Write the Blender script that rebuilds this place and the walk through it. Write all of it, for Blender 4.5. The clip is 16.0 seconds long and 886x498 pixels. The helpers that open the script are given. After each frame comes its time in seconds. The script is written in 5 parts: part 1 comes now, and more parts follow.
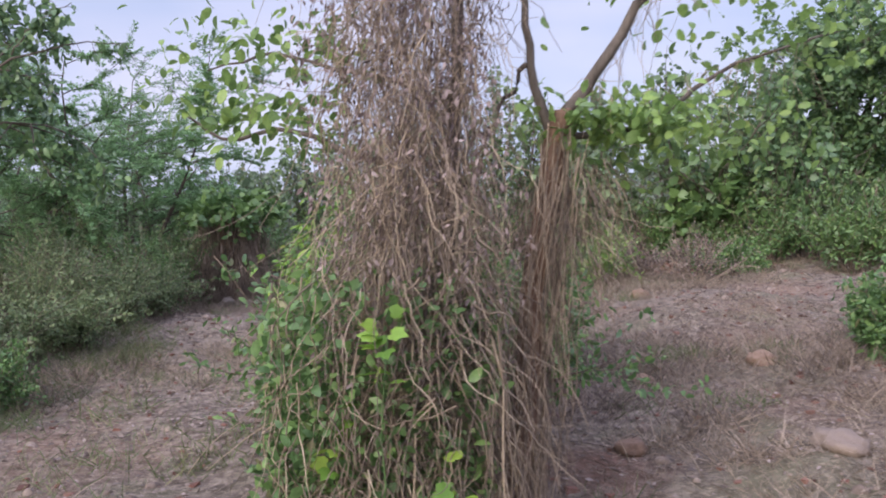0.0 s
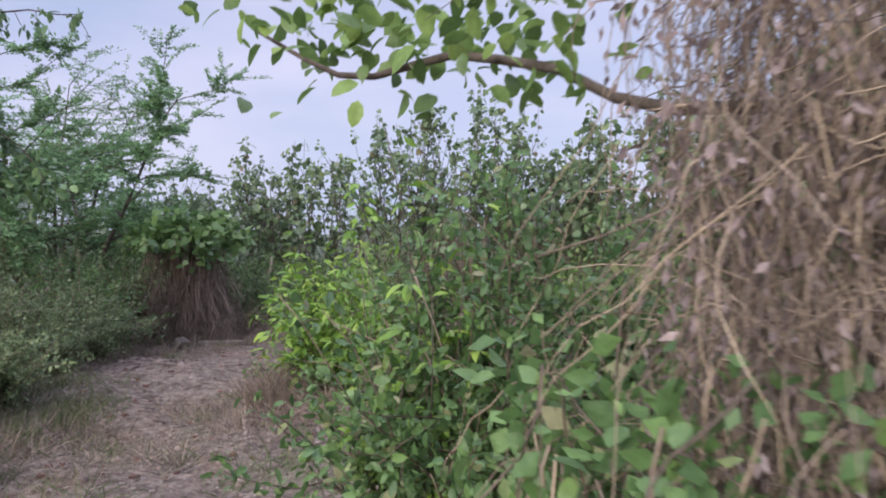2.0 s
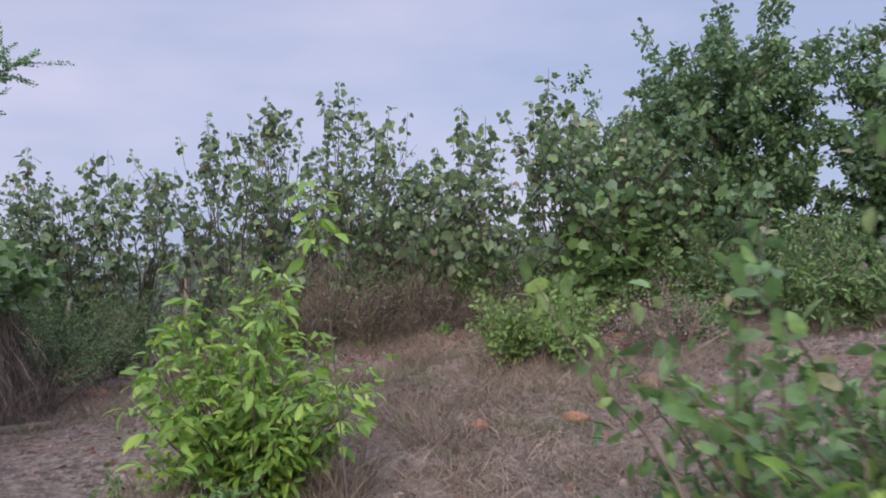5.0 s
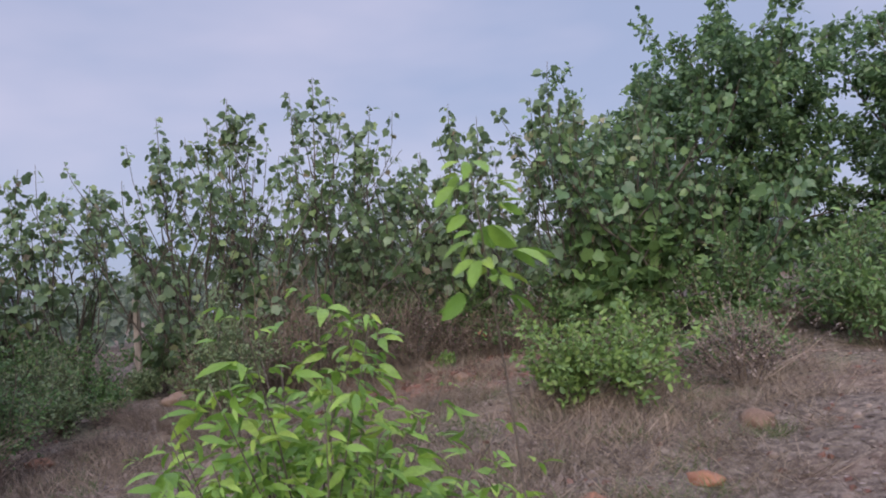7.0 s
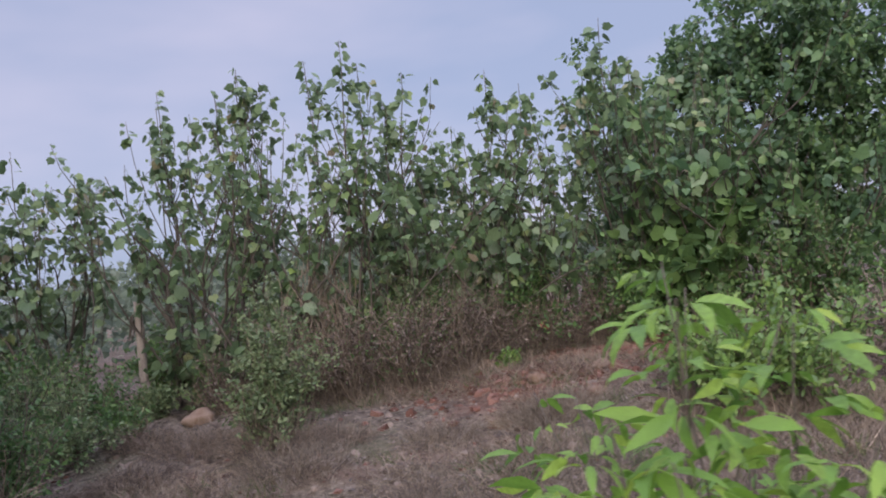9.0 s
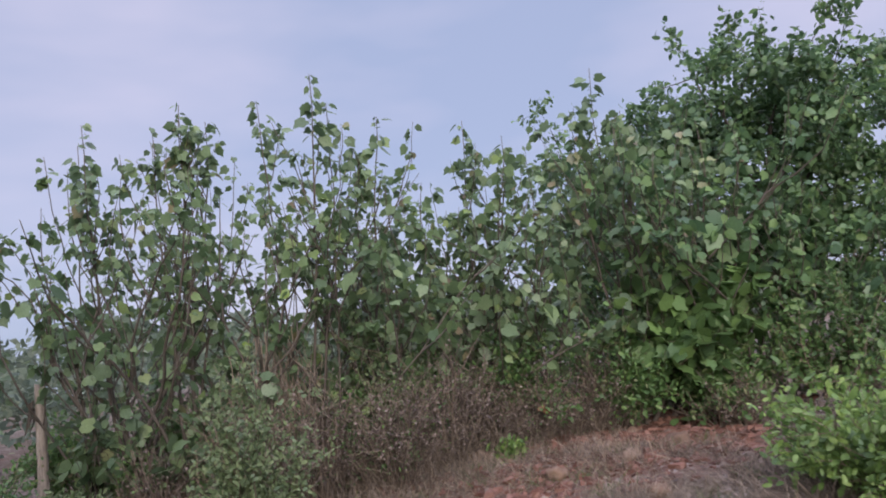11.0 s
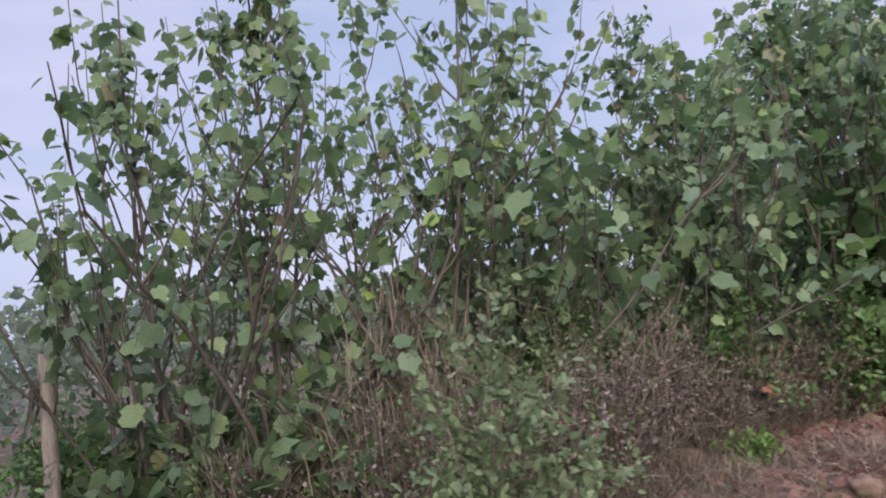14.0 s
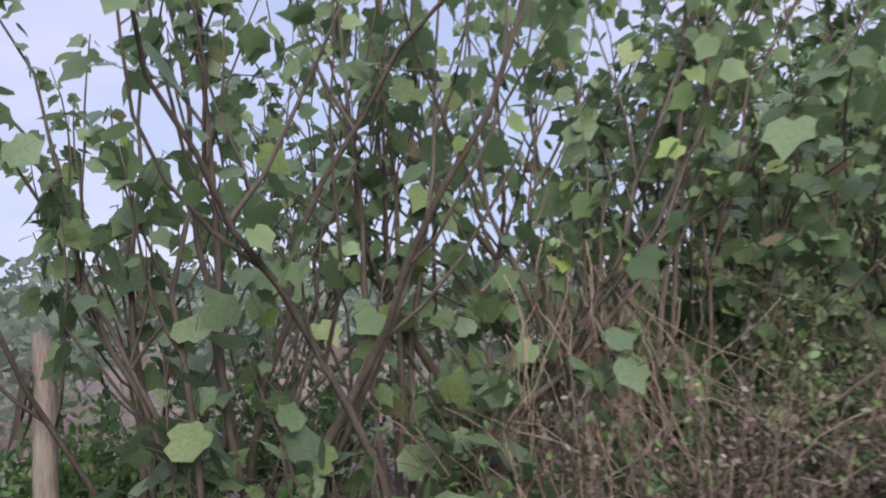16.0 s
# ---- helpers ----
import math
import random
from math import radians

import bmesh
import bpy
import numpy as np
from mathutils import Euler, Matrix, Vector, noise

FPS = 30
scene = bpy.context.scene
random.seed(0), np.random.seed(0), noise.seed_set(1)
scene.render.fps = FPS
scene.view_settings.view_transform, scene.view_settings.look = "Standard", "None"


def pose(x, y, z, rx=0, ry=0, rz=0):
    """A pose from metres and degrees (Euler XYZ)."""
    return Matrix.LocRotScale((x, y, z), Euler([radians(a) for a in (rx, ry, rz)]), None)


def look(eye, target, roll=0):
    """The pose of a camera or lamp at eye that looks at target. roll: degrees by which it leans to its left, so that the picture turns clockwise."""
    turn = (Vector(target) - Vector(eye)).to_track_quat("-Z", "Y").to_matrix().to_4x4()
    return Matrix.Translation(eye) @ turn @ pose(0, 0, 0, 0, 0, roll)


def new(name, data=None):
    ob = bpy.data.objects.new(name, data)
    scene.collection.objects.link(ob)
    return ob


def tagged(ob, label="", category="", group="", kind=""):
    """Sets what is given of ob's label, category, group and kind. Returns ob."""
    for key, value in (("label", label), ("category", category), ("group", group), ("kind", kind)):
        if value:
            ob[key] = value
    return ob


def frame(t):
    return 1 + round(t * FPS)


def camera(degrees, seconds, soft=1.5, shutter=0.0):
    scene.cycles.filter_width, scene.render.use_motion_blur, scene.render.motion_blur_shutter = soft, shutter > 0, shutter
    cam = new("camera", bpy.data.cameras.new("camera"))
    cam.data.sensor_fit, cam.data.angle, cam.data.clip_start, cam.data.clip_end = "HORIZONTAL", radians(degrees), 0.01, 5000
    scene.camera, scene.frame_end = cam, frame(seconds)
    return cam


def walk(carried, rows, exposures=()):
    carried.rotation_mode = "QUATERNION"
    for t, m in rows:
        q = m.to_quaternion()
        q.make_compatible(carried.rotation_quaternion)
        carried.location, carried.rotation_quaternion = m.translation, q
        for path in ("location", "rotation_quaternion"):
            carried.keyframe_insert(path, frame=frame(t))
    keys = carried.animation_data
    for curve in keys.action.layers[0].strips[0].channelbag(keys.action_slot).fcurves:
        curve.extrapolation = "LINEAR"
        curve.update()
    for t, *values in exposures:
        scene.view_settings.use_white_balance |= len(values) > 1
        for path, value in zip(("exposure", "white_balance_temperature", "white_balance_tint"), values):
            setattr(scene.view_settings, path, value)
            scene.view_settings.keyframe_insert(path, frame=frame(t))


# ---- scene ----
cam = camera(58.8, 16.0, soft=1.9, shutter=0.4)
METRES, EYE, TILT, LEAN, TURN = 16.0, 1.5, -1.5, 0.0, 0.0
ROWS = [
    (0.0, 0.0, 0.0, 0.0, 0.0, 0.0, -0.0),
    (0.5, -0.0153, 0.023, -0.0023, -1.08, 0.09, -0.12),
    (1.0, -0.0312, 0.0477, -0.0028, -2.67, -0.03, -0.6),
    (1.5, -0.0492, 0.0747, 0.0005, -4.38, 2.7, -0.7),
    (2.0, -0.0586, 0.1083, 0.0002, -5.11, 2.54, -0.91),
    (2.5, -0.0677, 0.1368, 0.0025, -5.21, 2.42, -1.21),
    (3.0, -0.0826, 0.165, 0.006, -2.57, 2.56, -1.5),
    (3.5, -0.0918, 0.1932, 0.0069, 1.08, 2.37, -0.98),
    (4.0, -0.099, 0.2156, 0.006, -3.32, 2.34, 0.15),
    (4.5, -0.1089, 0.2418, 0.009, -17.89, 2.27, 2.4),
    (5.0, -0.1134, 0.2707, 0.0103, -20.12, 4.18, 2.14),
    (7.5, -0.1426, 0.4177, 0.0279, -25.87, 4.94, 5.16),
    (8.0, -0.1511, 0.4472, 0.0318, -25.37, 4.86, 6.15),
    (10.5, -0.1812, 0.5838, 0.0327, -35.29, 3.88, 6.3),
    (11.0, -0.1803, 0.6159, 0.0389, -36.47, 9.01, 7.19),
    (11.5, -0.1813, 0.646, 0.041, -38.39, 7.8, 7.14),
    (12.0, -0.1771, 0.6789, 0.0413, -42.19, 7.6, 6.72),
    (12.5, -0.1768, 0.7127, 0.0423, -41.71, 7.21, 6.56),
    (13.0, -0.1781, 0.7477, 0.0459, -41.45, 6.79, 7.31),
    (13.5, -0.1755, 0.7847, 0.0467, -40.32, 7.04, 7.36),
    (14.0, -0.1731, 0.82, 0.0464, -40.12, 7.17, 7.07),
    (14.5, -0.1662, 0.8537, 0.0472, -41.95, 6.73, 5.51),
    (15.0, -0.1594, 0.888, 0.0515, -42.04, 6.85, 3.86),
    (15.5, -0.1537, 0.9234, 0.0545, -41.9, 6.75, 4.01),
    (16.0, -0.1452, 0.959, 0.0545, -41.5, 6.69, 4.53),
]
walk(cam, [(t, pose(0, 0, EYE, TILT, LEAN, TURN) @ pose(METRES * x, METRES * y, METRES * z, 90 + pitch, roll, yaw)) for t, x, y, z, yaw, pitch, roll in ROWS], exposures=((0.0, 0.47), (2.5, 0.25), (3.5, 0.12), (5.0, 0.12), (7.5, 0.0), (11.0, 0.12), (13.0, 0.2), (16.0, 0.45)))
# world: dusk sky under broken cloud, low soft sun behind it
world = bpy.data.worlds.new("world")
scene.world = world
world.use_nodes = True
wn, wl = world.node_tree.nodes, world.node_tree.links
wn.clear()
SUN_EL, SUN_AZ = 24.0, 212.0
sky = wn.new("ShaderNodeTexSky")
sky.sky_type, sky.sun_disc = "NISHITA", False
sky.sun_elevation, sky.sun_rotation = radians(SUN_EL), radians(SUN_AZ)
sky.air_density, sky.dust_density = 1.0, 2.0
gen = wn.new("ShaderNodeTexCoord")
wmap = wn.new("ShaderNodeMapping")
wmap.inputs["Scale"].default_value = (1.6, 1.6, 4.5)
cloud = wn.new("ShaderNodeTexNoise")
cloud.inputs["Scale"].default_value, cloud.inputs["Detail"].default_value, cloud.inputs["Roughness"].default_value = 1.3, 4.0, 0.5
cramp = wn.new("ShaderNodeValToRGB")
cramp.color_ramp.elements[0].position, cramp.color_ramp.elements[0].color = 0.36, (4.3, 4.9, 7.3, 1)
cramp.color_ramp.elements[1].position, cramp.color_ramp.elements[1].color = 0.66, (6.6, 6.4, 8.5, 1)
wmix = wn.new("ShaderNodeMixRGB")
wmix.inputs["Fac"].default_value = 0.8
bg = wn.new("ShaderNodeBackground")
bg.inputs["Strength"].default_value = 0.1
wout = wn.new("ShaderNodeOutputWorld")
wl.new(gen.outputs["Generated"], wmap.inputs["Vector"])
wl.new(wmap.outputs["Vector"], cloud.inputs["Vector"])
wl.new(cloud.outputs["Fac"], cramp.inputs["Fac"])
wl.new(sky.outputs["Color"], wmix.inputs["Color1"])
wl.new(cramp.outputs["Color"], wmix.inputs["Color2"])
# an overcast sky is some times brighter overhead than at the horizon
sep = wn.new("ShaderNodeSeparateXYZ")
lift = wn.new("ShaderNodeMapRange")
lift.inputs["From Min"].default_value, lift.inputs["From Max"].default_value = 0.46, 1.0
lift.inputs["To Min"].default_value, lift.inputs["To Max"].default_value = 1.0, 4.6
scaled = wn.new("ShaderNodeVectorMath")
scaled.operation = "SCALE"
wl.new(gen.outputs["Generated"], sep.inputs["Vector"])
wl.new(sep.outputs["Z"], lift.inputs["Value"])
wl.new(wmix.outputs["Color"], scaled.inputs[0])
wl.new(lift.outputs["Result"], scaled.inputs["Scale"])
wl.new(scaled.outputs["Vector"], bg.inputs["Color"])
wl.new(bg.outputs["Background"], wout.inputs["Surface"])

sun = new("sun", bpy.data.lights.new("sun", "SUN"))
sun.data.energy, sun.data.angle, sun.data.color = 3.6, radians(35), (1.0, 0.93, 0.84)
_az, _el = radians(SUN_AZ), radians(SUN_EL)
sun.matrix_world = look((0, 0, 30), Vector((0, 0, 30)) - Vector((math.sin(_az) * math.cos(_el), math.cos(_az) * math.cos(_el), math.sin(_el))))


# ---- materials ----
def material(name):
    m = bpy.data.materials.new(name)
    m.use_nodes = True
    nt = m.node_tree
    nt.nodes.clear()
    return m, nt.nodes, nt.links, nt.nodes.new("ShaderNodeOutputMaterial")


def ramp(nodes, stops):
    r = nodes.new("ShaderNodeValToRGB")
    els = r.color_ramp.elements
    while len(els) < len(stops):
        els.new(0.5)
    for e, (p, c) in zip(els, stops):
        e.position, e.color = p, (*c, 1)
    return r


def leaf_material(name, stops, rough=0.5, through_light=0.4, per_object=False):
    """Foliage: colour varies from leaf to leaf, veins and blotches within a leaf, light comes through."""
    m, n, l, out = material(name)
    if per_object:
        src = n.new("ShaderNodeObjectInfo").outputs["Random"]
    else:
        src = n.new("ShaderNodeNewGeometry").outputs["Random Per Island"]
    col = ramp(n, stops)
    l.new(src, col.inputs["Fac"])
    co = n.new("ShaderNodeTexCoord")
    big = n.new("ShaderNodeTexNoise")
    big.inputs["Scale"].default_value, big.inputs["Detail"].default_value = 1.1, 3
    fine = n.new("ShaderNodeTexNoise")
    fine.inputs["Scale"].default_value, fine.inputs["Detail"].default_value = 60, 4
    l.new(co.outputs["Object"], big.inputs["Vector"])
    l.new(co.outputs["Object"], fine.inputs["Vector"])
    add = n.new("ShaderNodeMath")
    add.operation = "ADD"
    l.new(big.outputs["Fac"], add.inputs[0])
    l.new(fine.outputs["Fac"], add.inputs[1])
    val = n.new("ShaderNodeMapRange")
    val.inputs["From Min"].default_value, val.inputs["From Max"].default_value = 0.6, 1.4
    val.inputs["To Min"].default_value, val.inputs["To Max"].default_value = 0.65, 1.35
    l.new(add.outputs[0], val.inputs["Value"])
    hsv = n.new("ShaderNodeHueSaturation")
    l.new(col.outputs["Color"], hsv.inputs["Color"])
    l.new(val.outputs["Result"], hsv.inputs["Value"])
    pr = n.new("ShaderNodeBsdfPrincipled")
    pr.inputs["Roughness"].default_value = rough
    pr.inputs["Specular IOR Level"].default_value = 0.5
    tr = n.new("ShaderNodeBsdfTranslucent")
    mx = n.new("ShaderNodeMixShader")
    mx.inputs["Fac"].default_value = through_light
    bump = n.new("ShaderNodeBump")
    bump.inputs["Strength"].default_value, bump.inputs["Distance"].default_value = 0.3, 0.01
    l.new(fine.outputs["Fac"], bump.inputs["Height"])
    l.new(bump.outputs["Normal"], pr.inputs["Normal"])
    l.new(hsv.outputs["Color"], pr.inputs["Base Color"])
    l.new(hsv.outputs["Color"], tr.inputs["Color"])
    l.new(pr.outputs["BSDF"], mx.inputs[1])
    l.new(tr.outputs["BSDF"], mx.inputs[2])
    l.new(mx.outputs["Shader"], out.inputs["Surface"])
    return m


def rough_material(name, stops, scale=8.0, stretch=(1, 1, 1), bump=0.6, rough=0.9, island=0.0, per_object=0.0):
    """Bark, stone, soil crumbs: blotches and grain, with relief."""
    m, n, l, out = material(name)
    co = n.new("ShaderNodeTexCoord")
    mp = n.new("ShaderNodeMapping")
    mp.inputs["Scale"].default_value = stretch
    l.new(co.outputs["Object"], mp.inputs["Vector"])
    a = n.new("ShaderNodeTexNoise")
    a.inputs["Scale"].default_value, a.inputs["Detail"].default_value, a.inputs["Roughness"].default_value = scale, 6, 0.65
    b = n.new("ShaderNodeTexNoise")
    b.inputs["Scale"].default_value, b.inputs["Detail"].default_value = scale * 7, 4
    l.new(mp.outputs["Vector"], a.inputs["Vector"])
    l.new(mp.outputs["Vector"], b.inputs["Vector"])
    mixf = n.new("ShaderNodeMix")
    mixf.inputs["Factor"].default_value = 0.35
    l.new(a.outputs["Fac"], mixf.inputs["A"])
    l.new(b.outputs["Fac"], mixf.inputs["B"])
    fac = mixf.outputs["Result"]
    if island or per_object:
        src = n.new("ShaderNodeNewGeometry").outputs["Random Per Island"] if island else n.new("ShaderNodeObjectInfo").outputs["Random"]
        mm = n.new("ShaderNodeMix")
        mm.inputs["Factor"].default_value = island or per_object
        l.new(fac, mm.inputs["A"])
        l.new(src, mm.inputs["B"])
        fac = mm.outputs["Result"]
    col = ramp(n, stops)
    l.new(fac, col.inputs["Fac"])
    pr = n.new("ShaderNodeBsdfPrincipled")
    pr.inputs["Roughness"].default_value = rough
    pr.inputs["Specular IOR Level"].default_value = 0.25
    bp = n.new("ShaderNodeBump")
    bp.inputs["Strength"].default_value, bp.inputs["Distance"].default_value = bump, 0.02
    l.new(mixf.outputs["Result"], bp.inputs["Height"])
    l.new(bp.outputs["Normal"], pr.inputs["Normal"])
    l.new(col.outputs["Color"], pr.inputs["Base Color"])
    l.new(pr.outputs["BSDF"], out.inputs["Surface"])
    return m


def ground_material():
    """Dry trodden soil: grey-brown with straw-coloured, greenish and rust-red stains."""
    m, n, l, out = material("dry_soil")
    co = n.new("ShaderNodeTexCoord")

    def noise_tex(scale, detail=5, rough=0.6):
        t = n.new("ShaderNodeTexNoise")
        t.inputs["Scale"].default_value, t.inputs["Detail"].default_value, t.inputs["Roughness"].default_value = scale, detail, rough
        l.new(co.outputs["Object"], t.inputs["Vector"])
        return t.outputs["Fac"]

    base = ramp(n, [(0.36, (0.05, 0.038, 0.032)), (0.5, (0.138, 0.107, 0.088)), (0.64, (0.24, 0.195, 0.162))])
    l.new(noise_tex(9, 8, 0.7), base.inputs["Fac"])
    now = base.outputs["Color"]
    for scale, lo, hi, colour, amount in ((0.45, 0.50, 0.64, (0.2, 0.115, 0.08), 0.45), (0.8, 0.52, 0.66, (0.13, 0.125, 0.075), 0.6),
                                          (23, 0.56, 0.66, (0.32, 0.26, 0.2), 0.7), (60, 0.58, 0.66, (0.06, 0.045, 0.035), 0.8)):
        mr = n.new("ShaderNodeMapRange")
        mr.inputs["From Min"].default_value, mr.inputs["From Max"].default_value, mr.inputs["To Max"].default_value = lo, hi, amount
        l.new(noise_tex(scale), mr.inputs["Value"])
        mx = n.new("ShaderNodeMixRGB")
        mx.inputs["Color2"].default_value = (*colour, 1)
        l.new(mr.outputs["Result"], mx.inputs["Fac"])
        l.new(now, mx.inputs["Color1"])
        now = mx.outputs["Color"]
    # the red earth bank before the thicket
    for (cx, cy, rad) in ((3.6, 15.6, 2.3), (1.0, 4.75, 0.2)):
        dist = n.new("ShaderNodeVectorMath")
        dist.operation = "DISTANCE"
        dist.inputs[1].default_value = (cx, cy, 0.6 if cy > 9 else 0.1)
        l.new(co.outputs["Object"], dist.inputs[0])
        wob = n.new("ShaderNodeMath")
        wob.operation = "MULTIPLY_ADD"
        wob.inputs[1].default_value = 2.2
        l.new(noise_tex(1.7), wob.inputs[0])
        l.new(dist.outputs["Value"], wob.inputs[2])
        mr = n.new("ShaderNodeMapRange")
        mr.inputs["From Min"].default_value, mr.inputs["From Max"].default_value = rad + 1.5, rad + 0.6
        mr.inputs["To Max"].default_value = 0.8
        l.new(wob.outputs[0], mr.inputs["Value"])
        red = ramp(n, [(0.35, (0.085, 0.043, 0.033)), (0.65, (0.19, 0.105, 0.08))])
        l.new(noise_tex(14, 6), red.inputs["Fac"])
        mx = n.new("ShaderNodeMixRGB")
        l.new(mr.outputs["Result"], mx.inputs["Fac"])
        l.new(now, mx.inputs["Color1"])
        l.new(red.outputs["Color"], mx.inputs["Color2"])
        now = mx.outputs["Color"]
    pr = n.new("ShaderNodeBsdfPrincipled")
    pr.inputs["Roughness"].default_value = 0.95
    pr.inputs["Specular IOR Level"].default_value = 0.15
    l.new(now, pr.inputs["Base Color"])
    bp = n.new("ShaderNodeBump")
    bp.inputs["Strength"].default_value, bp.inputs["Distance"].default_value = 0.8, 0.06
    relief = n.new("ShaderNodeMath")
    relief.operation = "MULTIPLY_ADD"
    relief.inputs[1].default_value = 0.45
    l.new(noise_tex(45, 6, 0.75), relief.inputs[0])
    l.new(noise_tex(5, 6, 0.7), relief.inputs[2])
    l.new(relief.outputs[0], bp.inputs["Height"])
    l.new(bp.outputs["Normal"], pr.inputs["Normal"])
    l.new(pr.outputs["BSDF"], out.inputs["Surface"])
    return m


SOIL = ground_material()
LEAF_TALL = leaf_material("dull_broad_leaf", [(0.0, (0.079, 0.122, 0.061)), (0.5, (0.133, 0.193, 0.096)), (0.86, (0.180, 0.250, 0.125)), (0.95, (0.209, 0.276, 0.100)), (1.0, (0.254, 0.187, 0.130))], rough=0.42)
LEAF_FRONT = leaf_material("fresh_broad_leaf", [(0.0, (0.078, 0.129, 0.058)), (0.75, (0.136, 0.203, 0.091)), (0.94, (0.180, 0.259, 0.111)), (1.0, (0.222, 0.310, 0.076))], rough=0.42, per_object=True)
LEAF_DARK = leaf_material("dark_tree_leaf", [(0.0, (0.060, 0.112, 0.052)), (0.7, (0.110, 0.186, 0.080)), (1.0, (0.179, 0.273, 0.101))], rough=0.4)
LEAF_BRIGHT = leaf_material("bright_young_leaf", [(0.0, (0.115, 0.230, 0.034)), (0.6, (0.196, 0.333, 0.052)), (1.0, (0.299, 0.414, 0.069))], per_object=True, through_light=0.4)
LEAF_BRIGHT_MASS = leaf_material("bright_weed_leaf", [(0.0, (0.095, 0.162, 0.050)), (0.6, (0.157, 0.252, 0.069)), (1.0, (0.246, 0.347, 0.095))])
LEAF_FRESH = leaf_material("fresh_young_leaf", [(0.0, (0.105, 0.21, 0.036)), (0.6, (0.18, 0.31, 0.052)), (1.0, (0.28, 0.4, 0.07))])
LEAF_BUSH = leaf_material("small_bush_leaf", [(0.0, (0.064, 0.123, 0.043)), (0.6, (0.109, 0.195, 0.067)), (0.9, (0.167, 0.280, 0.086)), (1.0, (0.254, 0.235, 0.131))])
LEAF_FEATHER = leaf_material("feathery_leaf", [(0.0, (0.122, 0.215, 0.099)), (0.7, (0.187, 0.321, 0.149)), (1.0, (0.258, 0.428, 0.190))], rough=0.6)
LEAF_PALE = leaf_material("pale_bush_leaf", [(0.0, (0.104, 0.148, 0.072)), (0.6, (0.168, 0.224, 0.106)), (1.0, (0.248, 0.304, 0.153))], rough=0.6)
LEAF_DEAD = leaf_material("dead_curled_leaf", [(0.0, (0.055, 0.042, 0.038)), (0.5, (0.15, 0.115, 0.102)), (1.0, (0.28, 0.22, 0.2))], rough=0.8, through_light=0.15)
# distance haze put into the leaf colour: greyer and duller green
LEAF_FAR = leaf_material("haze_tinted_far_leaf", [(0.0, (0.09, 0.12, 0.085)), (0.6, (0.14, 0.175, 0.125)), (1.0, (0.2, 0.23, 0.17))], rough=0.7)
LEAF_SHRED = leaf_material("mauve_dead_leaf", [(0.0, (0.085, 0.063, 0.062)), (0.5, (0.198, 0.149, 0.145)), (1.0, (0.338, 0.266, 0.263))], rough=0.8, through_light=0.25)
LEAF_MID = leaf_material("mid_green_creeper_leaf", [(0.0, (0.075, 0.138, 0.052)), (0.6, (0.119, 0.202, 0.071)), (1.0, (0.176, 0.276, 0.085))], rough=0.45)
STRAW = leaf_material("dry_straw", [(0.0, (0.090, 0.067, 0.053)), (0.5, (0.180, 0.141, 0.111)), (1.0, (0.306, 0.246, 0.189))], rough=0.75, through_light=0.15)
HAY = leaf_material("grey_brown_hay", [(0.0, (0.072, 0.054, 0.045)), (0.5, (0.17, 0.128, 0.102)), (1.0, (0.31, 0.24, 0.19))], rough=0.85, through_light=0.1)
VINE = leaf_material("dead_vine", [(0.0, (0.092, 0.069, 0.056)), (0.5, (0.216, 0.161, 0.123)), (1.0, (0.385, 0.300, 0.215))], rough=0.7, through_light=0.05)
GREEN_GRASS = leaf_material("weed_grass", [(0.0, (0.05, 0.075, 0.025)), (0.6, (0.10, 0.13, 0.05)), (1.0, (0.19, 0.18, 0.09))], rough=0.65)
BARK_GREY = rough_material("grey_stem_bark", [(0.3, (0.046, 0.037, 0.031)), (0.6, (0.117, 0.096, 0.082)), (0.8, (0.207, 0.174, 0.148))], 14, (1, 1, 0.25))
BARK_BROWN = rough_material("brown_bark", [(0.3, (0.07, 0.042, 0.03)), (0.55, (0.17, 0.105, 0.075)), (0.8, (0.27, 0.19, 0.14))], 18, (1, 1, 0.2), 0.9)
TWIG = rough_material("dry_twig", [(0.2, (0.06, 0.045, 0.036)), (0.6, (0.15, 0.115, 0.09)), (0.9, (0.27, 0.21, 0.165))], 10, island=0.6)
POST_WOOD = rough_material("weathered_post", [(0.32, (0.14, 0.11, 0.095)), (0.52, (0.3, 0.25, 0.22)), (0.75, (0.44, 0.38, 0.34))], 16, (1, 1, 0.12), 0.9)
STONE = rough_material("red_brown_stone", [(0.25, (0.075, 0.045, 0.032)), (0.5, (0.166, 0.106, 0.077)), (0.8, (0.257, 0.187, 0.148))], 7, per_object=0.3)
CHIP = rough_material("red_rubble", [(0.1, (0.046, 0.023, 0.018)), (0.5, (0.122, 0.056, 0.042)), (0.9, (0.207, 0.113, 0.089))], 9, island=0.65)
CLOD = rough_material("soil_clod", [(0.1, (0.07, 0.05, 0.042)), (0.5, (0.15, 0.112, 0.093)), (0.9, (0.27, 0.21, 0.175))], 9, island=0.5)
BRICK = rough_material("broken_brick", [(0.3, (0.165, 0.072, 0.045)), (0.7, (0.285, 0.145, 0.090))], 12)


# ---- geometry helpers ----
def seeded(k):
    return np.random.default_rng(k)


